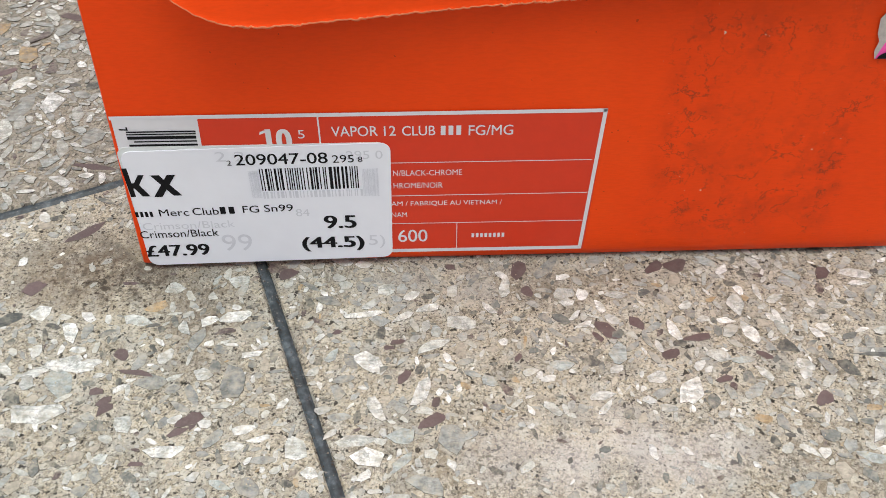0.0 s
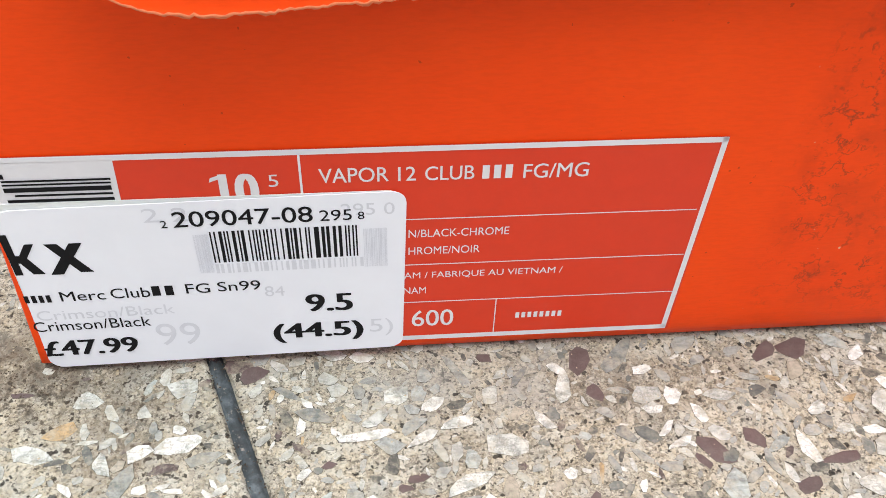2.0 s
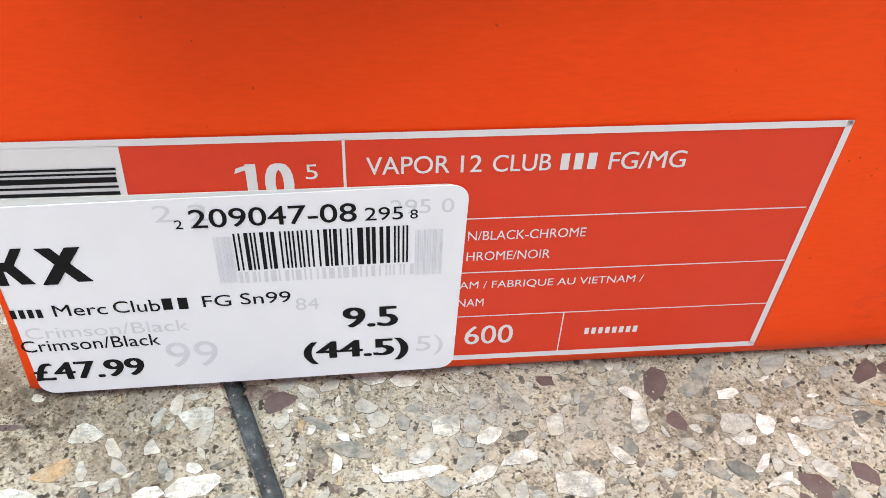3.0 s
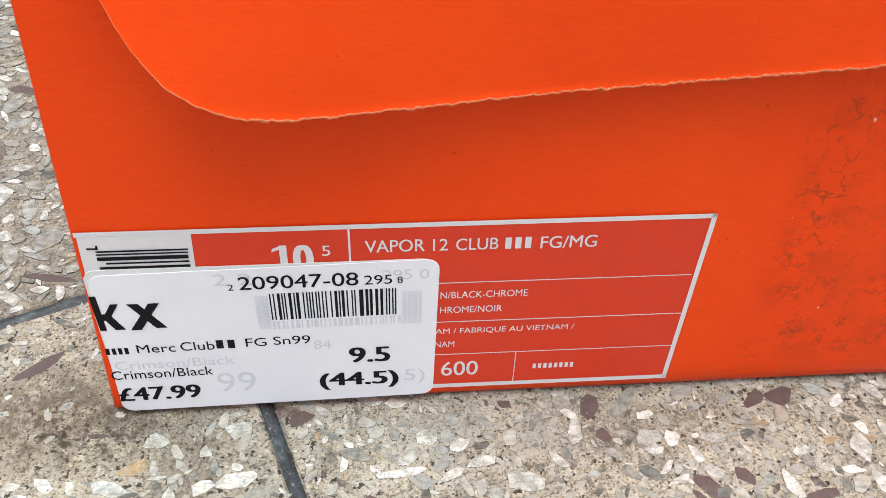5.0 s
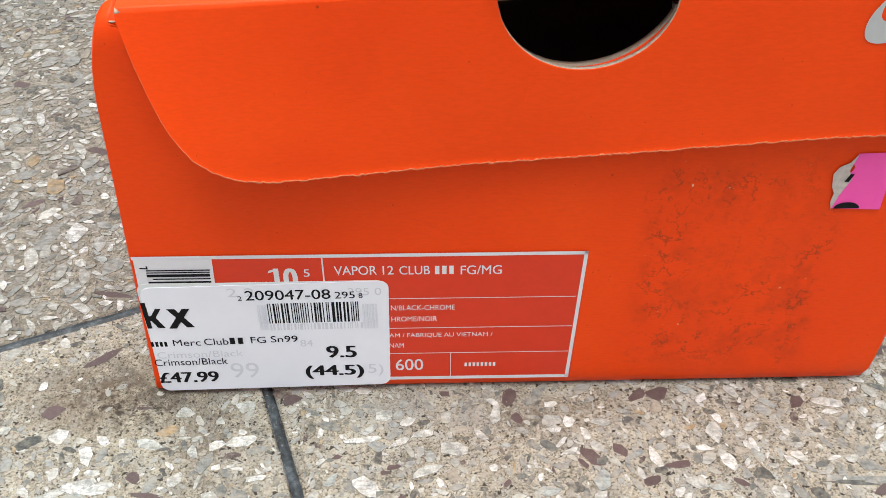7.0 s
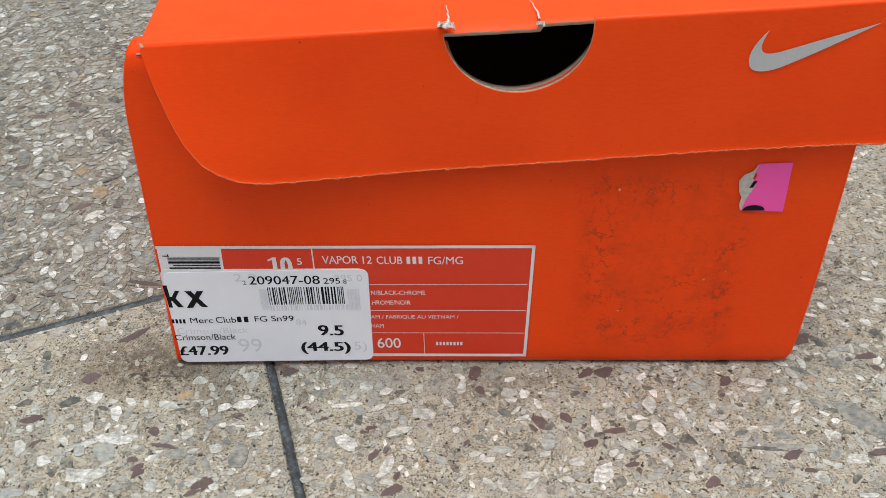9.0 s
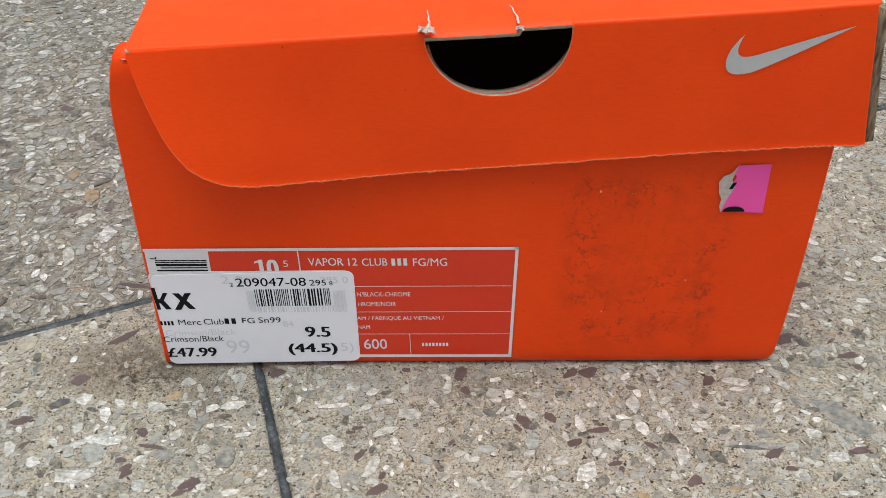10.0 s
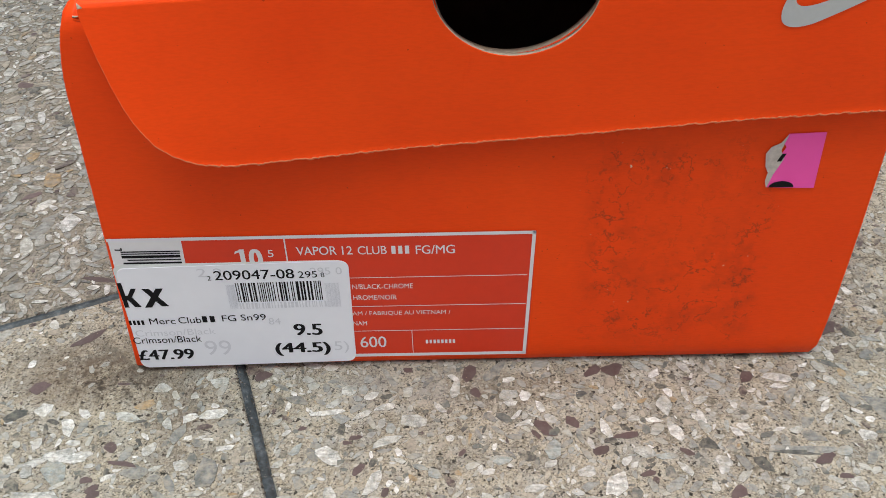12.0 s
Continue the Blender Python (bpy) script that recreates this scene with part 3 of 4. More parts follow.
def word_bars(x0, z0, x1, z1, count, place, material, parent):
    """A word given as a row of plain bars, one a letter."""
    step = (x1 - x0) / count
    return tagged(bars("covered_word", [(x0 + step * k, z0, x0 + step * (k + 0.62), z1) for k in range(count)], place, material, parent), kind="stuff")


# size label printed on its own sheet, along the foot of the front
print_at = on_front(0.0003)
size_label = sheet("size_label", box_outline(0.0044, 0.0042, 0.1226, 0.0508, lean=0.0012), on_front(0.0002), M_LABEL, shoe_box, "red-orange size label with a white border")
bars("border", [(0.0046, 0.0496, 0.1236, 0.0507), (0.1211, 0.0045, 0.1221, 0.0506, 0.0016), (0.0680, 0.0042, 0.1221, 0.0054)], print_at, M_PRINT, size_label, "white printed border")
bars("code_block", [(0.0046, 0.0400, 0.0250, 0.0497, 0.0004)], on_front(0.0003), M_PRINT, size_label, "white block of a barcode")
bars("barcode", [(0.0077, 0.0459, 0.0244, 0.0463), (0.0076, 0.0452, 0.0243, 0.04555), (0.0076, 0.0439, 0.0242, 0.0448), (0.0090, 0.0430, 0.0242, 0.0434), (0.0076, 0.0418, 0.0242, 0.0424)], on_front(0.0004), M_INK, size_label, "black bars")
bars("code_digit", [(0.0062, 0.0467, 0.0083, 0.0471, 0.0, -0.0001), (0.0079, 0.0467, 0.0083, 0.0476)], on_front(0.0004), M_INK, size_label)
bars("rule", [(0.0538, 0.0400, 0.0542, 0.0499)], print_at, M_PRINT, size_label)
for z in (0.0352, 0.0244, 0.0147):
    bars("rule", [(0.0600, z - 0.0001, 0.1216, z + 0.00012)], print_at, M_PRINT, size_label)
bars("rule", [(0.0877, 0.0052, 0.0879, 0.0147)], print_at, M_PRINT, size_label)
bars("size_digit", [(0.0409, 0.0392, 0.0423, 0.0462), (0.0394, 0.0446, 0.0410, 0.0455, 0.0003, 0.0006)], print_at, M_PRINT, size_label)
text("0", 0.0433, 0.0472, 0.0392, 0.0070, print_at, M_PRINT, size_label, 0.05)
text("5", 0.0488, 0.0504, 0.0433, 0.0025, print_at, M_PRINT, size_label)
text("VAPOR", 0.0569, 0.0682, 0.0437, 0.0030, print_at, M_PRINT, size_label, 0.008)
text("12", 0.0697, 0.0726, 0.0437, 0.0029, print_at, M_PRINT, size_label, 0.008)
text("CLUB", 0.0741, 0.0822, 0.0436, 0.0029, print_at, M_PRINT, size_label, 0.008)
word_bars(0.0835, 0.0436, 0.0892, 0.0464, 3, print_at, M_PRINT, size_label)
text("FG/MG", 0.0903, 0.1012, 0.0434, 0.0030, print_at, M_PRINT, size_label, 0.008)
text("N/BLACK-CHROME", 0.0714, 0.0889, 0.0310, 0.0018, print_at, M_PRINT, size_label)
text("HROME/NOIR", 0.0714, 0.0840, 0.0269, 0.0018, print_at, M_PRINT, size_label)
text("AM / FABRIQUE AU VIETNAM /", 0.0706, 0.0995, 0.0207, 0.0018, print_at, M_PRINT, size_label)
text("NAM", 0.0705, 0.0746, 0.0170, 0.0017, print_at, M_PRINT, size_label)
text("600", 0.0720, 0.0799, 0.0080, 0.0044, print_at, M_PRINT, size_label, 0.01)
word_bars(0.0918, 0.0092, 0.1011, 0.0107, 8, print_at, M_PRINT, size_label)


# two price stickers, one over the other
def bulge(x, z):
    """The sticker stands a little off the card between its stuck ends."""
    return 0.00015 * math.sin(math.pi * max(0.0, min(1.0, (x - 0.002) / 0.068))) * max(0.0, 1 - z / 0.05) + 0.0002 * max(0.0, 1 - (x - 0.002) / 0.02) * max(0.0, 1 - z / 0.035)


def on_sticker(off):
    return lambda x, z: (x + (0.0005 + bulge(x, z)) * (0.1 - x) / 0.21, front_y(x, z) - 0.0005 - off - bulge(x, z), z + 0.8 * (0.0005 + bulge(x, z)))


old_sticker = sheet("older_price_sticker", rounded(0.0040, 0.0040, 0.0704, 0.0416, 0.0025, rise=0.004), on_front(0.00034), M_OLDPAPER, shoe_box, "older white price sticker almost covered by another", thick=0.0001)
price_sticker = sheet("price_sticker", rounded(0.0036, 0.0011, 0.0702, 0.0400, 0.0026, rise=0.022, lean=0.022), on_sticker(0.0), M_PAPER, shoe_box, "white price sticker with black print and a curled edge", thick=0.00018)
ink = on_sticker(0.00026)
ghost = on_sticker(0.00022)

# plain shapes of the cut-off shop mark
bars("shop_mark", [(0.0041, 0.0257, 0.0054, 0.0350, -0.0003)], ink, M_INK, price_sticker, "black shop mark cut off by the edge")
for x0, z0, x1, z1, lean in ((0.0049, 0.0285, 0.0064, 0.0328, 0.0025), (0.0071, 0.0258, 0.0091, 0.0302, -0.0024), (0.0100, 0.0256, 0.0121, 0.0327, 0.0046), (0.0150, 0.0259, 0.0172, 0.0326, -0.0046)):
    bars("shop_mark", [(x0, z0, x1, z1, lean)], on_sticker(0.00026 + lean * 0.008), M_INK, price_sticker)
TILT = 0.011
text("2", 0.0302, 0.0313, 0.0353, 0.0016, ink, M_INK, price_sticker, rise=TILT)
text("209047-08", 0.0323, 0.0553, 0.0353, 0.0034, ink, M_INK, price_sticker, 0.012, TILT)
text("295", 0.0564, 0.0618, 0.0356, 0.0024, ink, M_INK, price_sticker, rise=TILT)
text("8", 0.0628, 0.0639, 0.0357, 0.0017, ink, M_INK, price_sticker, rise=TILT)


def barcode(x0, x1, z0, z1, place, material, seed, name="barcode"):
    rng, x, spans = random.Random(seed), x0, []
    unit = (x1 - x0) / 92
    while x < x1 - unit:
        w = unit * rng.choice((1, 1, 1, 2, 2, 3))
        spans.append((x, z0 + 0.016 * (x - x0), min(x1, x + w), z1 + 0.016 * (x - x0)))
        x += w + unit * rng.choice((1, 1, 1.5, 2, 2.5))
    return tagged(bars(name, spans, place, material, price_sticker), kind="stuff")


barcode(0.0378, 0.0631, 0.0269, 0.0341, ink, M_INK, 4)
word_bars(0.0038, 0.0188, 0.0088, 0.0206, 4, ink, M_INK, price_sticker)
text("Merc", 0.0100, 0.0177, 0.0189, 0.0024, ink, M_INK, price_sticker, rise=TILT)
text("Club", 0.0187, 0.0255, 0.0191, 0.0025, ink, M_INK, price_sticker, rise=TILT)
word_bars(0.0259, 0.0194, 0.0305, 0.0218, 2, ink, M_INK, price_sticker)
text("FG", 0.0318, 0.0360, 0.0196, 0.0024, ink, M_INK, price_sticker, rise=TILT)
text("Sn99", 0.0374, 0.0449, 0.0198, 0.0024, ink, M_INK, price_sticker, rise=TILT)
text("9.5", 0.0525, 0.0611, 0.0136, 0.0045, ink, M_INK, price_sticker, 0.05)
text("(44.5)", 0.0459, 0.0628, 0.0052, 0.0053, ink, M_INK, price_sticker, 0.05, TILT)
text("Crimson/Black", 0.0034, 0.0242, 0.0112, 0.0026, ink, M_INK, price_sticker, rise=0.022)
text("\u00a347.99", 0.0036, 0.0208, 0.0044, 0.0041, ink, M_INK, price_sticker, 0.05, 0.022)
# print of the older sticker showing faintly through the paper
text("Crimson/Black", 0.0047, 0.0290, 0.0141, 0.0025, ghost, M_GHOST, price_sticker, rise=0.022, name="show_through")
text("99", 0.0246, 0.0326, 0.0060, 0.0060, ghost, M_GHOST, price_sticker, name="show_through")
text("5)", 0.0640, 0.0684, 0.0060, 0.0048, ghost, M_GHOST, price_sticker, name="show_through")
text("2 2", 0.0276, 0.0350, 0.0366, 0.0030, ghost, M_GHOST, price_sticker, name="show_through")
text("295 0", 0.0600, 0.0690, 0.0366, 0.0026, ghost, M_GHOST, price_sticker, name="show_through")
text("84", 0.0455, 0.0490, 0.0180, 0.0026, ghost, M_GHOST, price_sticker, name="show_through")
barcode(0.0350, 0.0376, 0.0245, 0.0335, ghost, M_GHOST, 8, "show_through")
barcode(0.0636, 0.0676, 0.0245, 0.0335, ghost, M_GHOST, 9, "show_through")
barcode(0.0378, 0.0634, 0.0243, 0.0265, ghost, M_GHOST, 10, "show_through")

# torn remnant of a magenta sticker
pink = sheet("sticker_remnant", [(0.1840, 0.0634), (0.1964, 0.0629), (0.1961, 0.0798), (0.1867, 0.0795), (0.1856, 0.0772), (0.1868, 0.0756), (0.1850, 0.0716), (0.1843, 0.0675)], on_front(0.0003), M_PINK, shoe_box, "torn magenta sticker remnant with a black curve", thick=0.0001)
sheet("torn_backing", [(0.1838, 0.0632), (0.1848, 0.0672), (0.1868, 0.0722), (0.1856, 0.0748), (0.1868, 0.0796), (0.1852, 0.0770), (0.1829, 0.0758), (0.1818, 0.0738), (0.1824, 0.0700), (0.1834, 0.0680), (0.1831, 0.0655)], on_front(0.00046), M_TORN, pink, "grey torn paper backing")
bars("printed_bar", [(0.1850, 0.0715, 0.1861, 0.0738, 0.0010)], on_front(0.0006), M_INK, pink)
sheet("printed_curve", [(0.1843 + 0.0033 - 0.0033 * math.cos(math.pi * k / 10), 0.0635 + 0.0019 * math.sin(math.pi * k / 10)) for k in range(11)], on_front(0.0006), M_INK, pink)


# silver tick on the lid: two arcs that taper to a point
def bezier(a, b, c, n=14):
    return [((1 - t) ** 2 * a[0] + 2 * t * (1 - t) * b[0] + t * t * c[0], (1 - t) ** 2 * a[1] + 2 * t * (1 - t) * b[1] + t * t * c[1]) for t in (k / n for k in range(n))]


tick = bezier((0.1808, 0.1209), (0.1758, 0.1153), (0.1773, 0.1111)) + bezier((0.1773, 0.1111), (0.1788, 0.1083), (0.1848, 0.1103)) + bezier((0.1848, 0.1103), (0.1938, 0.1143), (0.2088, 0.1225)) + bezier((0.2088, 0.1225), (0.1938, 0.1179), (0.1858, 0.1153)) + bezier((0.1858, 0.1153), (0.1768, 0.1121), (0.1808, 0.1209))
sheet("printed_tick", tick, on_flap(0.00022), M_SILVER, lid, "silver-grey printed tick shape", step=0.003)


def torn_fibres(name, x, z, size, seed):
    """A small crumple of torn paper standing at a tear."""
    rng = random.Random(seed)
    n, v = 7, []
    for i in range(n):
        for j in range(n):
            a, b = i / (n - 1) - 0.5, j / (n - 1) - 0.5
            v.append((x + size * a + rng.uniform(-1, 1) * size * 0.12, flap_y(x, z) + size * 0.7 * b + rng.uniform(-1, 1) * size * 0.15, z + size * 0.35 * noise.noise(Vector((a * 4, b * 4, seed))) + rng.uniform(0, 1) * size * 0.15))
    return thicken(mesh_object(name, v, grid_faces(n, n), M_TORN, lid, "pale torn paper fibres"), 0.0002, 0.0)


torn_fibres("torn_paper", 0.0980, crest_z(0.0980) + 0.0002, 0.0040, 3)
torn_fibres("torn_paper", 0.1222, crest_z(0.1222) - 0.0006, 0.0022, 6)


def tear_line(x, way, seed):
    """A thin frayed crack running back over the lid's top from the fold."""
    rng = random.Random(seed)
    v, n = [], 10
    for k in range(n + 1):
        s = k / n
        cx = x + way * s ** 1.5 + rng.uniform(-1, 1) * 0.00018
        y = flap_y(x, crest_z(x)) + 0.0012 + 0.011 * s
        w = 0.00026 * (1.1 - s) + rng.uniform(0, 0.00008)
        for d in (-w, w):
            v.append((cx + d, y, crest_z(cx) + 0.00025))
    return thicken(mesh_object("torn_crack", v, grid_faces(n + 1, 2), M_TORN, lid, "pale frayed crack"), 0.0003, 0.0)


tear_line(0.1220, -0.0022, 4)
tear_line(0.0985, -0.0012, 9)



def crease(x0, z0, x1, z1, width):
    """A shallow pale crease in the flap's card."""
    n, v = 12, []
    for k in range(n + 1):
        s = k / n
        x = x0 + (x1 - x0) * s + 0.0004 * noise.noise(Vector((s * 5, 3.3, 0)))
        z = z0 + (z1 - z0) * s
        w = width * (1 - s) ** 0.6
        for d, lift in ((-w, 0.00002), (0.0, 0.00016 * (1 - s)), (w, 0.00002)):
            v.append((x + d, flap_y(x + d, z) - lift - 0.00002, z))
    return mesh_object("crease", v, grid_faces(n + 1, 3), M_CARD, lid, smooth=True)


crease(0.1058, 0.1050, 0.1030, 0.0900, 0.0005)

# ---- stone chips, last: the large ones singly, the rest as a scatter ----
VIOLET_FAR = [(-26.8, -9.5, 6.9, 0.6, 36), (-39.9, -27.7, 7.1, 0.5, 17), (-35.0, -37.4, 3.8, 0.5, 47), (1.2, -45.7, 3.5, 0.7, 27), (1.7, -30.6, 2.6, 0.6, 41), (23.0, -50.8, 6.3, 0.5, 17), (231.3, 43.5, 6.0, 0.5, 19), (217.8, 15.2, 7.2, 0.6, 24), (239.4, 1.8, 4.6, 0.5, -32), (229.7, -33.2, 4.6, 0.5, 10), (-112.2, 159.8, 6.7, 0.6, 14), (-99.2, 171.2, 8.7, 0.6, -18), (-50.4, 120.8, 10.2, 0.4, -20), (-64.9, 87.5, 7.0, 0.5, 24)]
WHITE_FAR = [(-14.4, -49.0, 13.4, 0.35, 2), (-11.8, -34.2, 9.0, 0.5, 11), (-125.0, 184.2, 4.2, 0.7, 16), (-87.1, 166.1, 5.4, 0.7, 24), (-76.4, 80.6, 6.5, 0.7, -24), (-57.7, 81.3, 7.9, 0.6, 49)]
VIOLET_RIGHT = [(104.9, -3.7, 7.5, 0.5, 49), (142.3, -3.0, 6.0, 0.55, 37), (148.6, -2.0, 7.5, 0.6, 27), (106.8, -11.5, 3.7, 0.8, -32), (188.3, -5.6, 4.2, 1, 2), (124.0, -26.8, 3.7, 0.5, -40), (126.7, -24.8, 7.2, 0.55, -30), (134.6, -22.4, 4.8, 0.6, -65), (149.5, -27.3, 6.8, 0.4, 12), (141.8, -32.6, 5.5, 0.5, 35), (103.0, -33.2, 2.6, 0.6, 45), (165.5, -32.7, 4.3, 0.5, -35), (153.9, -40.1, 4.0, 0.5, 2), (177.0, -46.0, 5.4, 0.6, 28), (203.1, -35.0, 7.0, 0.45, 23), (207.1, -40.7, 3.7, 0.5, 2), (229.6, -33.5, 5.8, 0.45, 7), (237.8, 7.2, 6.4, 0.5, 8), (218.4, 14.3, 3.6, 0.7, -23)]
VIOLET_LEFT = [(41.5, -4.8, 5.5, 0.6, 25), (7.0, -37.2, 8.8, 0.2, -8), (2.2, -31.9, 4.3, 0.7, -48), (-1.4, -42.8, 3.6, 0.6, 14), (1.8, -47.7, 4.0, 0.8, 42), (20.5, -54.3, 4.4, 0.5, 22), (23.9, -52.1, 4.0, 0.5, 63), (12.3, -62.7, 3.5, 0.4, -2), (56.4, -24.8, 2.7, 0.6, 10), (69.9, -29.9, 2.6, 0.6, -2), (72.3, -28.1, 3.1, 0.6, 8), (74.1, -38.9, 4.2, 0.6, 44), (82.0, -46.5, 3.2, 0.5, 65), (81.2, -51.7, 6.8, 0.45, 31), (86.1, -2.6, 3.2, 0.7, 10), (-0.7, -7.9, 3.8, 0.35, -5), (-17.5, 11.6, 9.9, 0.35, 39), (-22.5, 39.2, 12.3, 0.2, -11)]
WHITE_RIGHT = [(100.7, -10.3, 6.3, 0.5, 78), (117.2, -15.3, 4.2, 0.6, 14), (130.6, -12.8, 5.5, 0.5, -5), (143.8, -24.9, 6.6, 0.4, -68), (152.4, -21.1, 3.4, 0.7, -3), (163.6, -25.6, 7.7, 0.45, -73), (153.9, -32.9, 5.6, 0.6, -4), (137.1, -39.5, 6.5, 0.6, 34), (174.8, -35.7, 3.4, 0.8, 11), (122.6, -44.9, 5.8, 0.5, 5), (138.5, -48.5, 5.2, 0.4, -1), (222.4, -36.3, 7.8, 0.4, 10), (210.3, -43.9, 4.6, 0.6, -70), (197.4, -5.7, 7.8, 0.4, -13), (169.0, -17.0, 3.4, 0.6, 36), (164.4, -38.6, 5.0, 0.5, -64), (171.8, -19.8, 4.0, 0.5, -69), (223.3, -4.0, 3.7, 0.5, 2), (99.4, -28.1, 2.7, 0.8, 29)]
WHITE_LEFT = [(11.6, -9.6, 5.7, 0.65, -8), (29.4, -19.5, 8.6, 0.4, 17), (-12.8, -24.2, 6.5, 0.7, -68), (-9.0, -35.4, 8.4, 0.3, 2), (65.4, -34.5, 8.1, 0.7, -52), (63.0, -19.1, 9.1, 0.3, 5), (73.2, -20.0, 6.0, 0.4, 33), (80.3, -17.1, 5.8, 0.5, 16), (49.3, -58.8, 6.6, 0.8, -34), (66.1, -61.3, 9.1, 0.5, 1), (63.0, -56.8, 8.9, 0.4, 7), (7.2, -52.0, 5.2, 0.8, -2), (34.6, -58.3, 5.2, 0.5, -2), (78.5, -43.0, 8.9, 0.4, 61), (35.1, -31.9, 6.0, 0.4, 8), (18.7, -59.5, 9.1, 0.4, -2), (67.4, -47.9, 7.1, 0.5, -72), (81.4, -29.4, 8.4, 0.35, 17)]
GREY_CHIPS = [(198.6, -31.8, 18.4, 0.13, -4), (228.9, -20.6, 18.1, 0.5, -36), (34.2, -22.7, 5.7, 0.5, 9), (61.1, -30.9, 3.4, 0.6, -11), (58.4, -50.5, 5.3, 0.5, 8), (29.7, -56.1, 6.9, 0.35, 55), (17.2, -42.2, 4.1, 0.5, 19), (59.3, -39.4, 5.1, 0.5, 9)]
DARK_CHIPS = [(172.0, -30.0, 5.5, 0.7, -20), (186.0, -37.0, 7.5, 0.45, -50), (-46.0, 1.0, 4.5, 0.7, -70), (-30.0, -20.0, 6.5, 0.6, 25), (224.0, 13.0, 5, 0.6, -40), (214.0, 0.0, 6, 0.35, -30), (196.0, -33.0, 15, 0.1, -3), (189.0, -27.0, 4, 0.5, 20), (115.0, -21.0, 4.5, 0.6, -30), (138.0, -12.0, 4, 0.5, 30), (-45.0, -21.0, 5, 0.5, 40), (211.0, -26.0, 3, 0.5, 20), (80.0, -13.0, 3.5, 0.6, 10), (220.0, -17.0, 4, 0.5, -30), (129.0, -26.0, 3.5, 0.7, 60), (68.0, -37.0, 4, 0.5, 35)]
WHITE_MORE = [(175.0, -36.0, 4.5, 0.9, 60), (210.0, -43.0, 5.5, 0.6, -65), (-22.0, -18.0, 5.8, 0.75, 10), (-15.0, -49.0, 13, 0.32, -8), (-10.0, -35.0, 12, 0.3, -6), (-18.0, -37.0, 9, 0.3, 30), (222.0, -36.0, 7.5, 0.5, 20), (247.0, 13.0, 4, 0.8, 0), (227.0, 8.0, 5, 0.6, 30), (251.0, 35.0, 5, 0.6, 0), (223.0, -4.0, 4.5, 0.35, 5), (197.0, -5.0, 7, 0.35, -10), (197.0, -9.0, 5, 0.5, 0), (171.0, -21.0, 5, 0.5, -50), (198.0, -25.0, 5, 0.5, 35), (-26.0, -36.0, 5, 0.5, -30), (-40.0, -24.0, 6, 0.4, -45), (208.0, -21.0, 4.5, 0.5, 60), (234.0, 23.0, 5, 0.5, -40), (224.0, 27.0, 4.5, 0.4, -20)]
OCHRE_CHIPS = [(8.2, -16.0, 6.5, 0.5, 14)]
taken = {}
CELL = 0.0004


def room(x, y, length, ratio, degrees, mark=True, gap=1.0):
    """Whether a chip finds free ground there; marks the ground as taken."""
    c, s = math.cos(radians(degrees)), math.sin(radians(degrees))
    a, b = length / 2 * gap, length / 2 * ratio * gap
    reach = int(a / CELL) + 1
    i0, j0 = int(round(x / CELL)), int(round(y / CELL))
    cells = []
    for i in range(i0 - reach, i0 + reach + 1):
        dx = i * CELL - x
        for j in range(j0 - reach, j0 + reach + 1):
            dy = j * CELL - y
            p, q = (c * dx + s * dy) / a, (c * dy - s * dx) / b
            if p * p + q * q <= 1:
                if (i, j) in taken:
                    return False
                cells.append((i, j))
    if mark:
        for one in cells:
            taken[one] = True
    return True


def off_joint(x, y, r):
    d = Vector((x, y)) - CROSS
    if abs(d.dot(up)) < JOINT / 2 + r:
        return False
    return not (d.dot(up) < 0 and abs(d.x * DOWN.y - d.y * DOWN.x) < JOINT / 2 + r)


rng = np.random.default_rng(21)
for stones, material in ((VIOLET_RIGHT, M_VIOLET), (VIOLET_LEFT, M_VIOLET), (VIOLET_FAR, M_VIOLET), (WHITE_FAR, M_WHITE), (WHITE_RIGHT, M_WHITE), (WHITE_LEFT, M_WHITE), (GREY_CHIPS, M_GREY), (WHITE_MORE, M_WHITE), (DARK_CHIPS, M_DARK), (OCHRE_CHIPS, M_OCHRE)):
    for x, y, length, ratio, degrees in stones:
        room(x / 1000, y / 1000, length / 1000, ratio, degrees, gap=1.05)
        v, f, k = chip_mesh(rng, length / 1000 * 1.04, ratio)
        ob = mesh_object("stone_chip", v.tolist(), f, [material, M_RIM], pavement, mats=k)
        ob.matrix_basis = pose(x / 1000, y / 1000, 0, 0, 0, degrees)

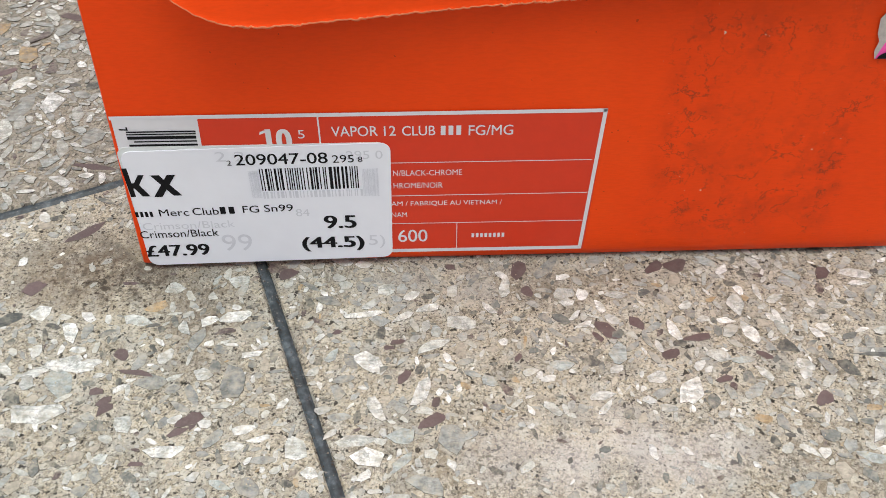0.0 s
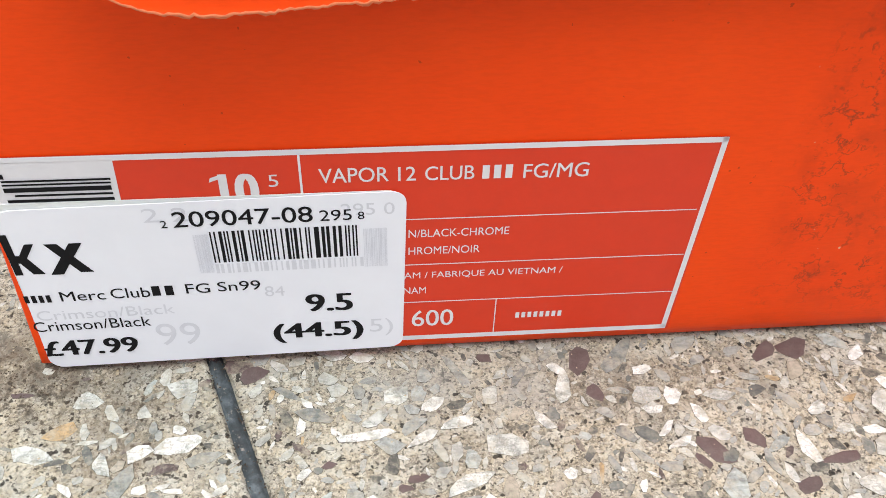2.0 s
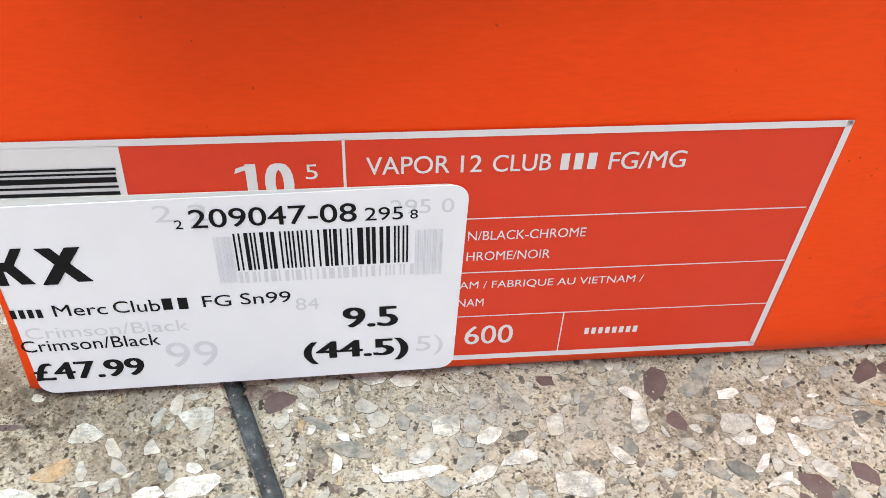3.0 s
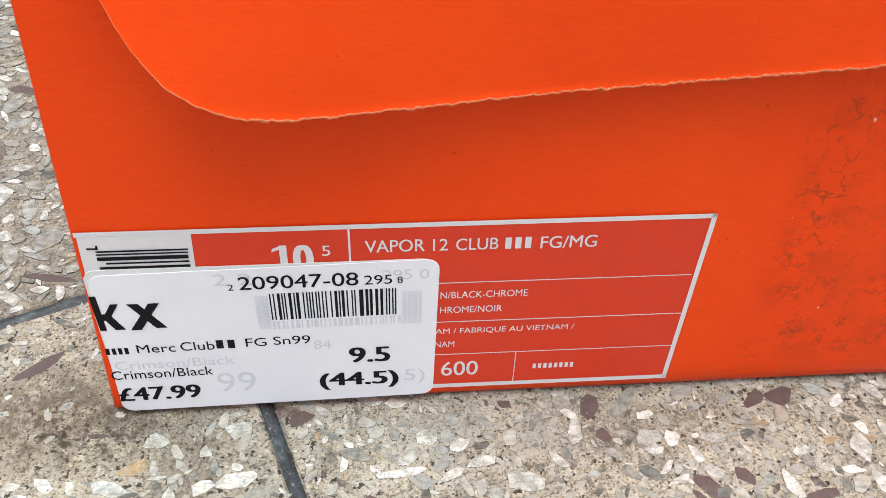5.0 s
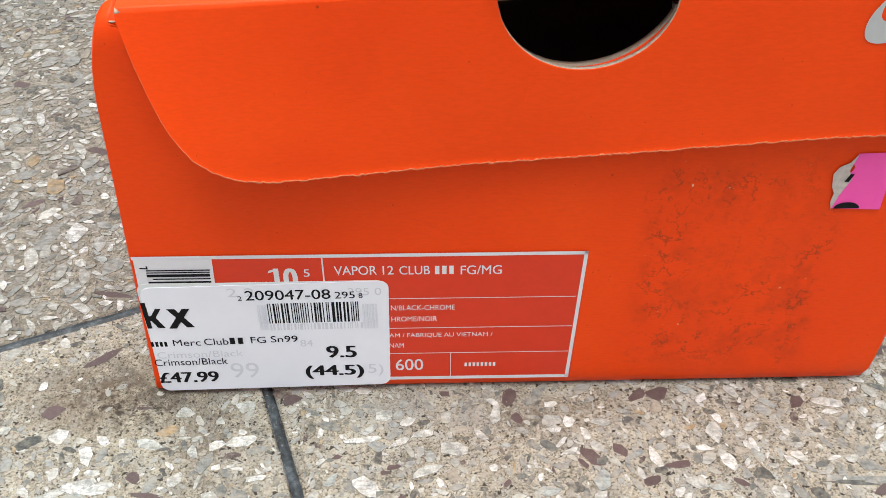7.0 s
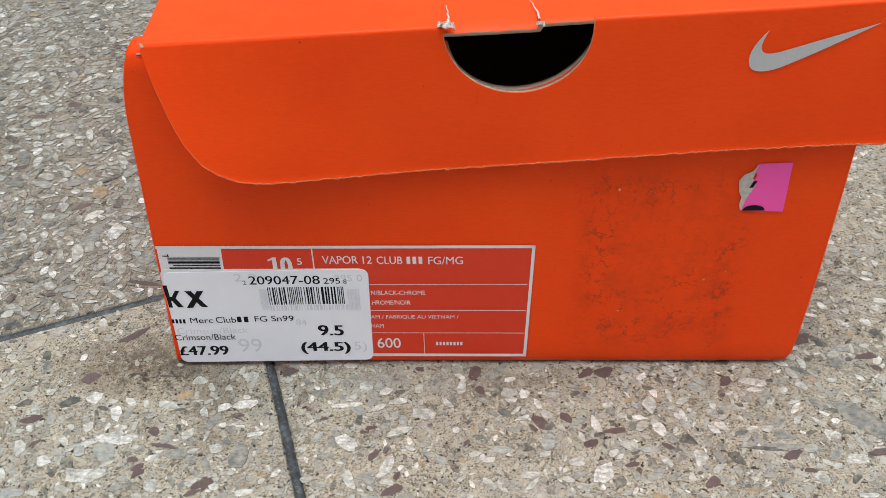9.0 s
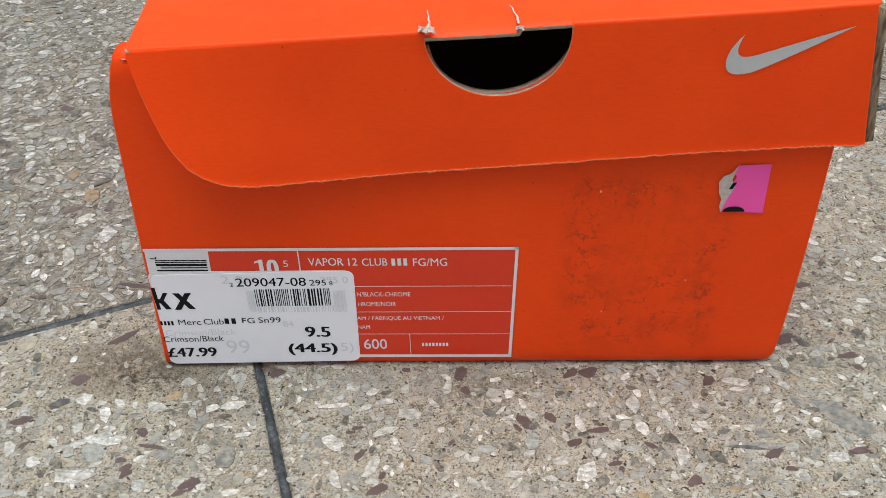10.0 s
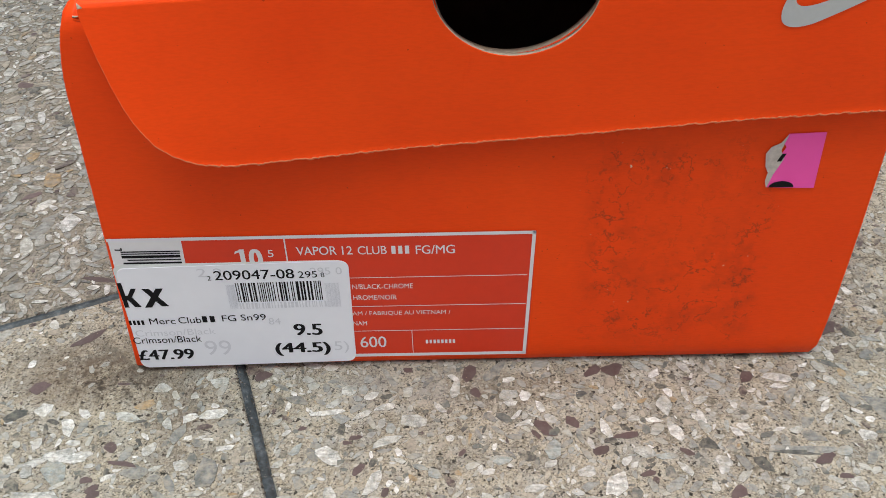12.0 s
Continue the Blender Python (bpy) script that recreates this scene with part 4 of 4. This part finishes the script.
singles, verts, faces, kinds, base = 0, [], [], [], 0
CHIP, RIM, DUSTY = 0, 1, 2
for size, tries in ((0.0095, 900), (0.0075, 3000), (0.0058, 9000), (0.0044, 24000), (0.0032, 44000), (0.0022, 50000), (0.0014, 36000)):
    for _ in range(tries):
        x, y = rng.uniform(-0.26, 0.44), rng.uniform(-0.095, 0.42)
        if 0.012 < x < 0.205 and 0.02 < y < 0.33:
            continue
        behind = (Vector((x, y)) - CROSS).dot(up) > 0
        if size < 0.002 and (y > 0.12 or x > 0.3):
            continue
        if not behind and rng.random() < (0.80 if size > 0.005 else 0.62 if size > 0.003 else 0.3):
            continue
        if ((x - 0.124) / 0.042) ** 2 + ((y + 0.064) / 0.014) ** 2 < 1 and rng.random() < 0.75:
            continue
        if ((x + 0.009) / 0.032) ** 2 + ((y + 0.003) / 0.016) ** 2 < 1 and rng.random() < 0.93:
            continue
        length, ratio, degrees = size * rng.uniform(0.8, 1.25), rng.uniform(0.28, 0.75), rng.uniform(0, 180)
        if not off_joint(x, y, length * 0.32) or not room(x, y, length, ratio, degrees, gap=0.93):
            continue
        v, f, k = chip_mesh(rng, length, ratio, 2.6 if behind else 1.0)
        if size > 0.004 and singles < 170 and -0.02 < x < 0.24 and -0.075 < y < 0.01:
            singles += 1
            kind = (M_WHITE, M_GREY, M_GREY, M_WHITE, M_GREY)[singles % 5]
            ob = mesh_object("stone_chip", v.tolist(), f, [kind, M_RIM], pavement, mats=k)
            ob.matrix_basis = pose(x, y, 0, 0, 0, degrees)
            continue
        verts.append(turned(v, x, y, degrees))
        faces += [tuple(e + base for e in one) for one in f]
        kinds += [DUSTY if behind and one == CHIP else one for one in k]
        base += len(v)
tagged(mesh_object("small_stone_chips", np.concatenate(verts).tolist(), faces, [M_CHIPS, M_RIM, M_DUSTY], pavement, "mixed white, grey and violet stone chips set in the cement", mats=kinds), kind="stuff")


def crumbs(name, count, where, colour, label):
    """Loose grit: tiny lumps strewn about a place."""
    v, f, n = [], [], 0
    for _ in range(count):
        x, y = where()
        r = rng.uniform(0.00008, 0.00028)
        lump = [(0, 0, 1), (0.9, 0.1, 0.3), (0.1, 0.9, 0.25), (-0.85, -0.1, 0.35), (0.05, -0.9, 0.3), (0, 0, -0.3)]
        for p in lump:
            q = np.array(p) * r * rng.uniform(0.7, 1.2)
            v.append((x + q[0], y + q[1], 0.0002 + q[2]))
        f += [tuple(n + k for k in one) for one in ((0, 1, 2), (0, 2, 3), (0, 3, 4), (0, 4, 1), (5, 2, 1), (5, 3, 2), (5, 4, 3), (5, 1, 4))]
        n += 6
    return tagged(mesh_object(name, v, f, colour, pavement, label), kind="stuff")


M_SOIL = plain("dry_soil", (0.075, 0.056, 0.038), 0.95, 0.2, 0.6, 800)
M_SAND = plain("pale_sand", (0.42, 0.36, 0.26), 0.9, 0.3, 0.6, 800)
crumbs("soil_crumbs", 450, lambda: (rng.normal(-0.006, 0.010), rng.normal(-0.006, 0.0045)), M_SOIL, "dark dry soil crumbs beside the box")


def beside_joint():
    p = CROSS + DOWN * rng.uniform(0.0, 0.12) + up * rng.normal(0, 0.0005)
    side = Vector((-DOWN.y, DOWN.x)) * (JOINT / 2 * rng.choice((-1, 1)) + rng.normal(0, 0.0005))
    return p.x + side.x, p.y + side.y


crumbs("joint_grit", 420, beside_joint, M_SOIL, "dark grit along the joint")
crumbs("sand_grains", 1500, lambda: (rng.uniform(-0.04, 0.24), rng.uniform(-0.08, 0.02)), M_SAND, "pale sand grains on the paving")
